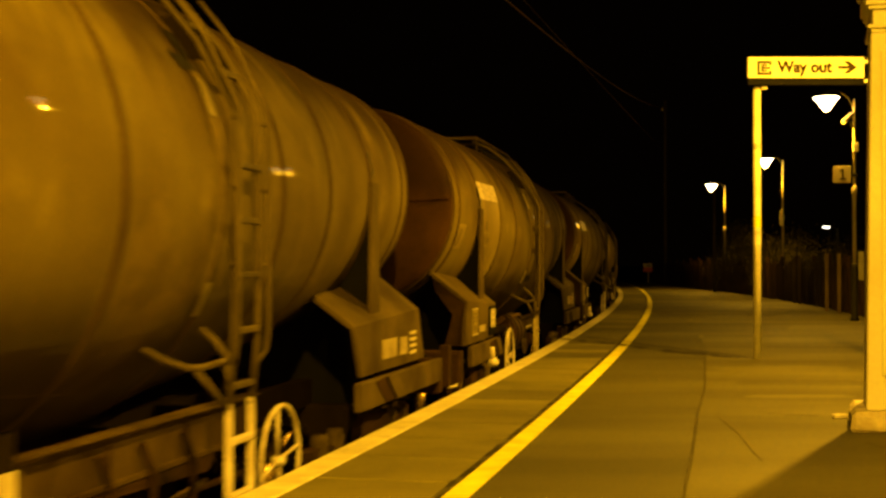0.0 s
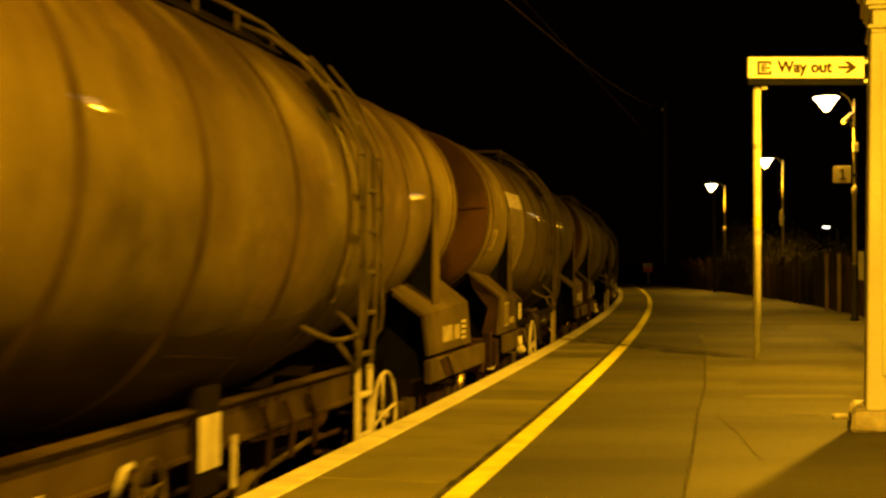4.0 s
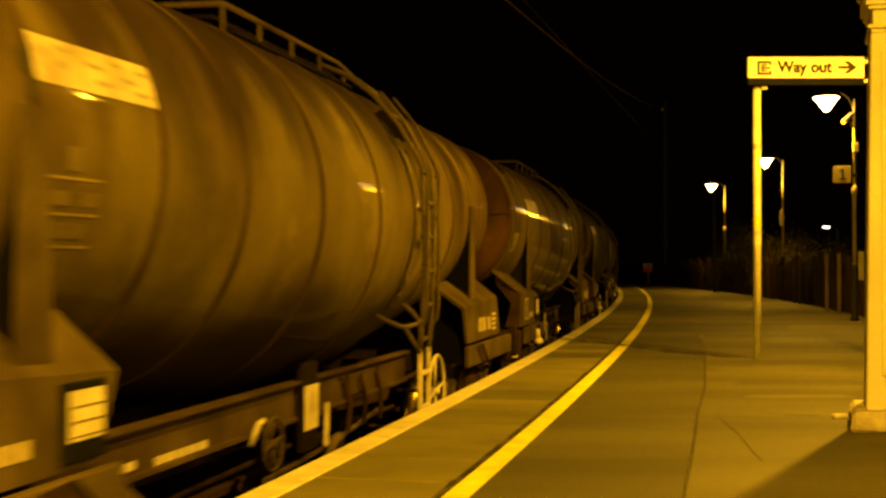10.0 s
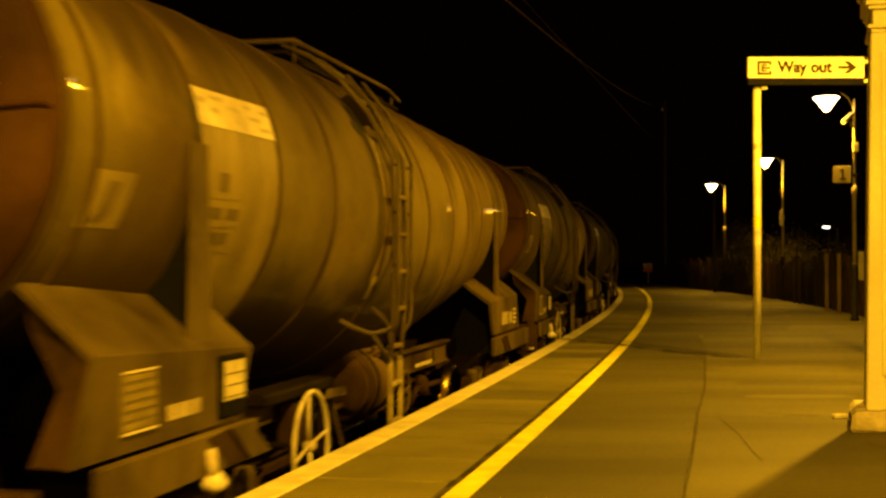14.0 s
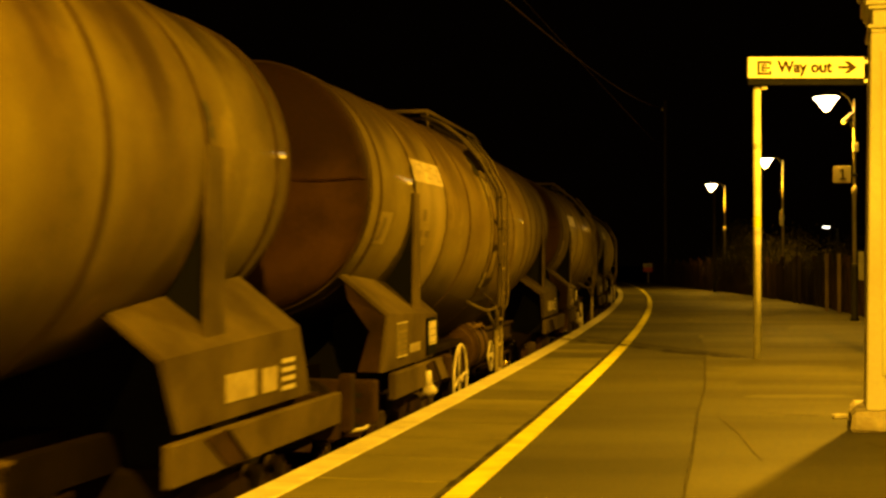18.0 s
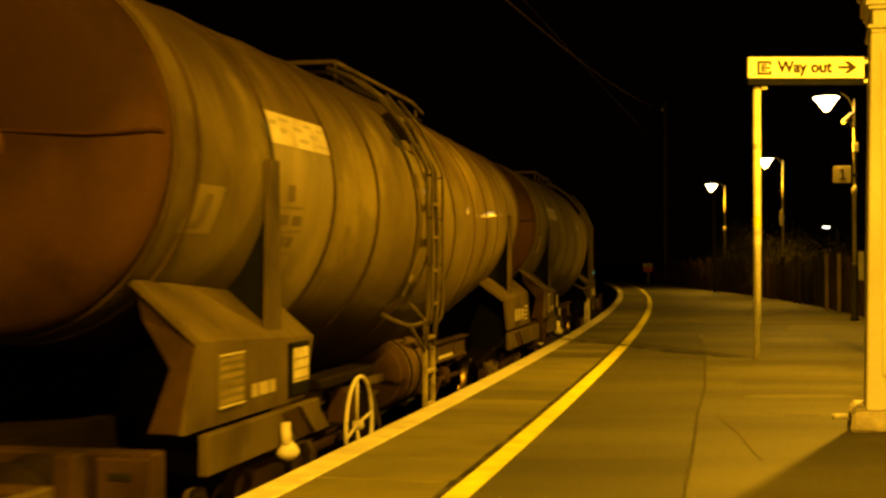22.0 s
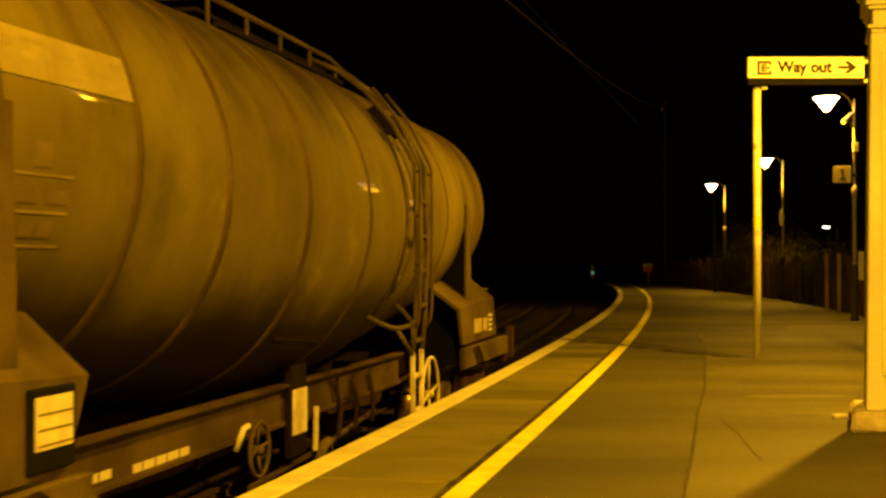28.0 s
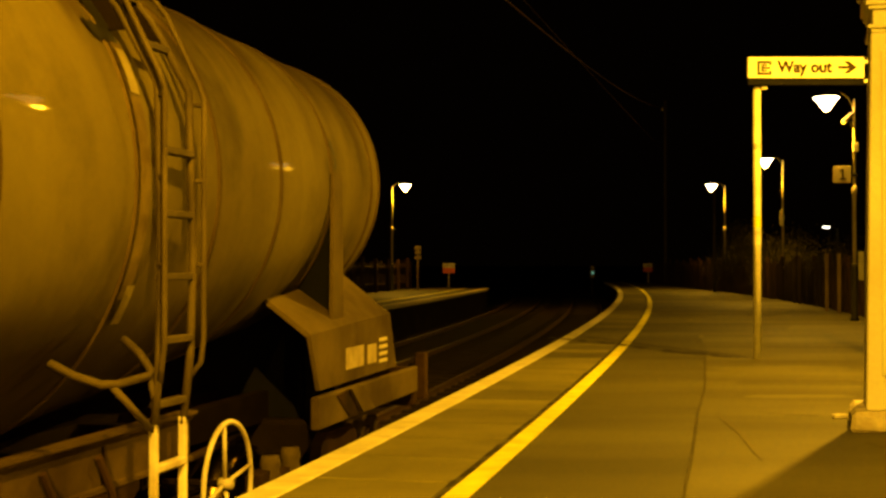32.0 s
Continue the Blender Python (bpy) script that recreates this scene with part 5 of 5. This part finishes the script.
for i in range(83):
    x, y, a = along(-18.5 + 0.97 * i, FAR_EDGE)
    if -18.5 + 0.97 * (i + 1) > OP_END:
        break
    ob = new("coping_stone", me)
    ob.parent = opposite
    ob.matrix_basis = pose(x, y, 0, 0, 0, math.degrees(a))

# ------------------------------------------------------------------ fences
board_bm = box(-0.055, 0.055, -0.012, 0.012, 0.02, 1.38, 0.004)
for v in board_bm.verts:
    if v.co.z > 1.0:
        v.co.z -= abs(v.co.x) * 0.5
board_mesh = bpy.data.meshes.new("board")
board_bm.to_mesh(board_mesh)
board_bm.free()
board_mesh.materials.append(M_FENCE)


def fence(name, line, label, step, seed, pale_every=0):
    """line: station -> offset; boards and posts stand along it."""
    r = random.Random(seed)
    s0, s1, off = line
    top = empty(name, label, "fence")
    s, k = s0, 0
    while s < s1:
        o = off(s)
        x, y, a = along(s, o)
        x2, y2, _ = along(s + 0.5, off(s + 0.5))
        a = math.atan2(y2 - y, x2 - x)
        ob = new("board", board_mesh)
        ob.parent = top
        ob.matrix_basis = Matrix.LocRotScale((x, y, r.uniform(-0.06, 0.05)), Euler((r.uniform(-0.02, 0.02), r.uniform(-0.025, 0.025), a)), (r.uniform(0.85, 1.1), 1, r.uniform(0.9, 1.05)))
        if k % 12 == 0:
            pale = pale_every and (k // 12) % pale_every == 0
            p = part("post", box(-0.06, 0.06, 0.03, 0.15, 0.0, r.uniform(1.42, 1.55), 0.01), M_FENCEPALE if pale else M_FENCE, top, "pale concrete fence post" if pale else "")
            p.matrix_basis = pose(x - 0.22 * math.sin(a) * -1, y - 0.22 * math.cos(a), 0, 0, 0, math.degrees(a))
        s += step * r.uniform(0.9, 1.15)
        k += 1
    for z in (0.35, 1.1):
        pts = []
        q = s0
        while q <= s1:
            x, y, _ = along(q, off(q) + 0.05)
            pts.append((x, y, z))
            q += 3.0
        part("rail", tube(pts, 0.035, 4), M_FENCE, top)
    return top


fence("boundary_fence", (20.0, 80.0, lambda s: fence_off(s) + 0.12), "dark weathered timber paling fence behind the platform", 0.22, 3, 0)
fence("far_fence", (30.0, OP_END, lambda s: FAR_EDGE - 4.0), "dark timber fence behind the opposite platform", 0.24, 8)
for x, y, h in ((10.98, 40.4, 1.45), (11.15, 41.6, 1.45), (10.05, 34.4, 1.5), (10.04, 33.3, 1.5)):
    tagged(part("concrete_post", box(-0.05, 0.05, -0.05, 0.05, 0.0, h, 0.012), M_FENCEPALE), "pale concrete fence post beside the timber palings", "post", "pale fence posts").matrix_basis = pose(x, y - 0.35, 0, 0, 0, -12)


# ------------------------------------------------------------------ bushes behind the fence
def bush(x, y, h, spread, seed, leaves=6500):
    r = random.Random(seed)
    top = empty("bush", "dark leafy bush behind the platform fence", "bush", "bushes behind the fence")
    bm = bmesh.new()
    tips = []
    for i in range(9):
        a = r.uniform(0, 2 * math.pi)
        lean = r.uniform(0.1, 0.8) * spread
        p = Vector((math.cos(a) * lean, math.sin(a) * lean, h * r.uniform(0.65, 1.0)))
        mid = p * 0.5 + Vector((r.uniform(-0.2, 0.2), r.uniform(-0.2, 0.2), 0.2))
        add_tube(bm, [(0, 0, 0), mid, p], [0.05, 0.03, 0.008], 5)
        tips += [p, mid, (p + mid) / 2]
    part("stems", bm, M_BARK, top, "thin woody stems")
    bm = bmesh.new()
    for i in range(leaves):
        c = r.choice(tips) + Vector((r.gauss(0, 0.28), r.gauss(0, 0.28), r.gauss(0, 0.24)))
        c.z = max(0.1, c.z)
        s = r.uniform(0.025, 0.055)
        q = Euler((r.uniform(0, 6), r.uniform(0, 6), r.uniform(0, 6))).to_matrix()
        bm.faces.new([bm.verts.new(c + q @ Vector(v) * s) for v in ((-1, 0, 0), (0, -0.45, 0.1), (1, 0, 0), (0, 0.45, 0.1))])
    part("foliage", bm, M_LEAF, top, "uneven dark green leaves")
    top.matrix_basis = pose(x, y, RAIL - 0.3, 0, 0, seed * 40)


for i, (x, y, h, w) in enumerate(((13.2, 50.0, 3.4, 1.8), (13.4, 46.5, 3.0, 1.6), (13.0, 42.5, 2.7, 1.5), (12.7, 38.5, 3.1, 1.7), (12.3, 35.5, 3.2, 1.6), (14.4, 55.0, 2.7, 1.6), (11.6, 31.8, 3.0, 1.2), (12.9, 53.5, 3.9, 1.5), (13.0, 57.5, 3.5, 1.5), (12.5, 49.0, 3.6, 1.3))):
    bush(x, y, h, w, i + 1)

# ------------------------------------------------------------------ overhead line
mast = empty("overhead_mast", "thin dark steel mast carrying overhead wires", "mast")
part("shaft", box(-0.07, 0.07, -0.07, 0.07, 0.0, 10.8, 0.01), M_MAST, mast)
part("base_plate", box(-0.2, 0.2, -0.2, 0.2, 0.0, 0.04), M_MAST, mast)
part("insulator", lathe([(0.03, 10.2), (0.07, 10.25), (0.03, 10.3), (0.07, 10.35), (0.03, 10.4)], 10), M_POLEGREY, mast, "ribbed insulator").location = (-0.15, 0, 0)
mast.matrix_basis = pose(13.0, 76.0, 0)
wires = empty("overhead_wires", "slack pale overhead wires sagging from the mast", "cable")


def sagging(p, q, sag, r, n=28):
    p, q = Vector(p), Vector(q)
    return tube([p.lerp(q, i / n) - Vector((0, 0, sag * 4 * (i / n) * (1 - i / n))) for i in range(n + 1)], r, 6)


part("wire", sagging((12.85, 76.0, 10.4), (0.75, 20.0, 5.5), 0.40, 0.016), M_WIRE, wires)
part("wire", sagging((12.95, 76.0, 7.8), (-2.5, 20.0, 9.5), 0.10, 0.014), M_WIRE, wires)

# ------------------------------------------------------------------ signal and far lights
sig = empty("signal_post", "small dark colour-light signal with a pale green lamp", "signal")
part("post", lathe([(0.06, 0), (0.06, 1.3)], 10), M_MAST, sig)
part("head", box(-0.22, 0.22, -0.1, 0.1, 1.3, 2.0, 0.03), M_BLACK, sig, "black signal head")
part("hood", box(-0.14, 0.14, -0.16, -0.11, 1.45, 2.3, 0.01), M_POLEGREY, sig, "pale back plate")
part("lens", lathe([(0.10, -0.02), (0.10, 0.02), (0.02, 0.03)], 14, "y"), M_GREEN, sig, "pale green lit lens").matrix_basis = pose(0.02, -0.18, 1.80)
sig.matrix_basis = pose(10.9, 95.0, RAIL - 0.3)
shunt = empty("position_signal", "pale plates on a slim post on the opposite platform", "signal")
part("post", lathe([(0.045, 0), (0.045, 2.1)], 8), M_FADE, shunt)
for z, w in ((1.45, 0.16), (1.70, 0.13), (1.92, 0.15)):
    part("plate", box(-w, w, -0.06, -0.045, z, z + 0.16, 0.01), M_FADE, shunt, "grimy plate")
shunt.matrix_basis = pose(-1.2, 62.0, 0)
far_lamp = empty("street_lamp", "distant white street lamp beyond the bushes", "street lamp")
part("column", lathe([(0.08, 0), (0.06, 4.6)], 10), M_MAST, far_lamp)
part("arm", tube([(0, 0, 4.5), (-0.3, 0, 4.68), (-0.6, 0, 4.7)], 0.03, 6), M_MAST, far_lamp)
part("lantern", box(-0.90, -0.50, -0.1, 0.1, 4.61, 4.68, 0.03), M_FARLIGHT, far_lamp, "glowing white lantern")
far_lamp.matrix_basis = pose(24.3, 80.0, RAIL - 0.4 + 0.15)

# ------------------------------------------------------------------ sleepers
sleeper_bm = box(-1.3, 1.3, -0.13, 0.13, -0.13, 0.0, 0.02)
sleeper_mesh = bpy.data.meshes.new("sleeper")
sleeper_bm.to_mesh(sleeper_mesh)
sleeper_bm.free()
sleeper_mesh.materials.append(M_SLEEPER)
for off, owner, s0, count in ((TRACK, track_near, -6.0, 120), (TRACK_2, track_far, 4.0, 110)):
    for i in range(count):
        ob = new("sleeper", sleeper_mesh)
        ob.parent = owner
        ob.matrix_basis = stand(s0 + 0.7 * i, off, RAIL - 0.11)

# ------------------------------------------------------------------ platform edge slabs
for kind, o0, o1, mt in (("coping_stone", 0.0, 0.20, M_COPING), ("edge_slab", 0.203, LINE - 0.062, M_SLAB)):
    bm = box(o0, o1, 0.0, 0.893, SLAB_LOW, 0.004 if kind == "coping_stone" else 0.0, 0.007)
    me = bpy.data.meshes.new(kind)
    bm.to_mesh(me)
    bm.free()
    me.materials.append(mt)
    for i in range(124):
        s = S_BEHIND + 0.9 * i
        if s > S_END:
            break
        x, y, a = along(s, 0)
        ob = new(kind, me)
        ob.parent = platform
        ob.matrix_basis = pose(x, y, 0, 0, 0, math.degrees(a))


def motions():
    for i, w in enumerate(train):
        walk(w, [(t, rolling(FIRST_MID + PITCH * i - d - WAGON_SHIFT.get(i, 0.0))) for t, d in TRAVEL])


motions()
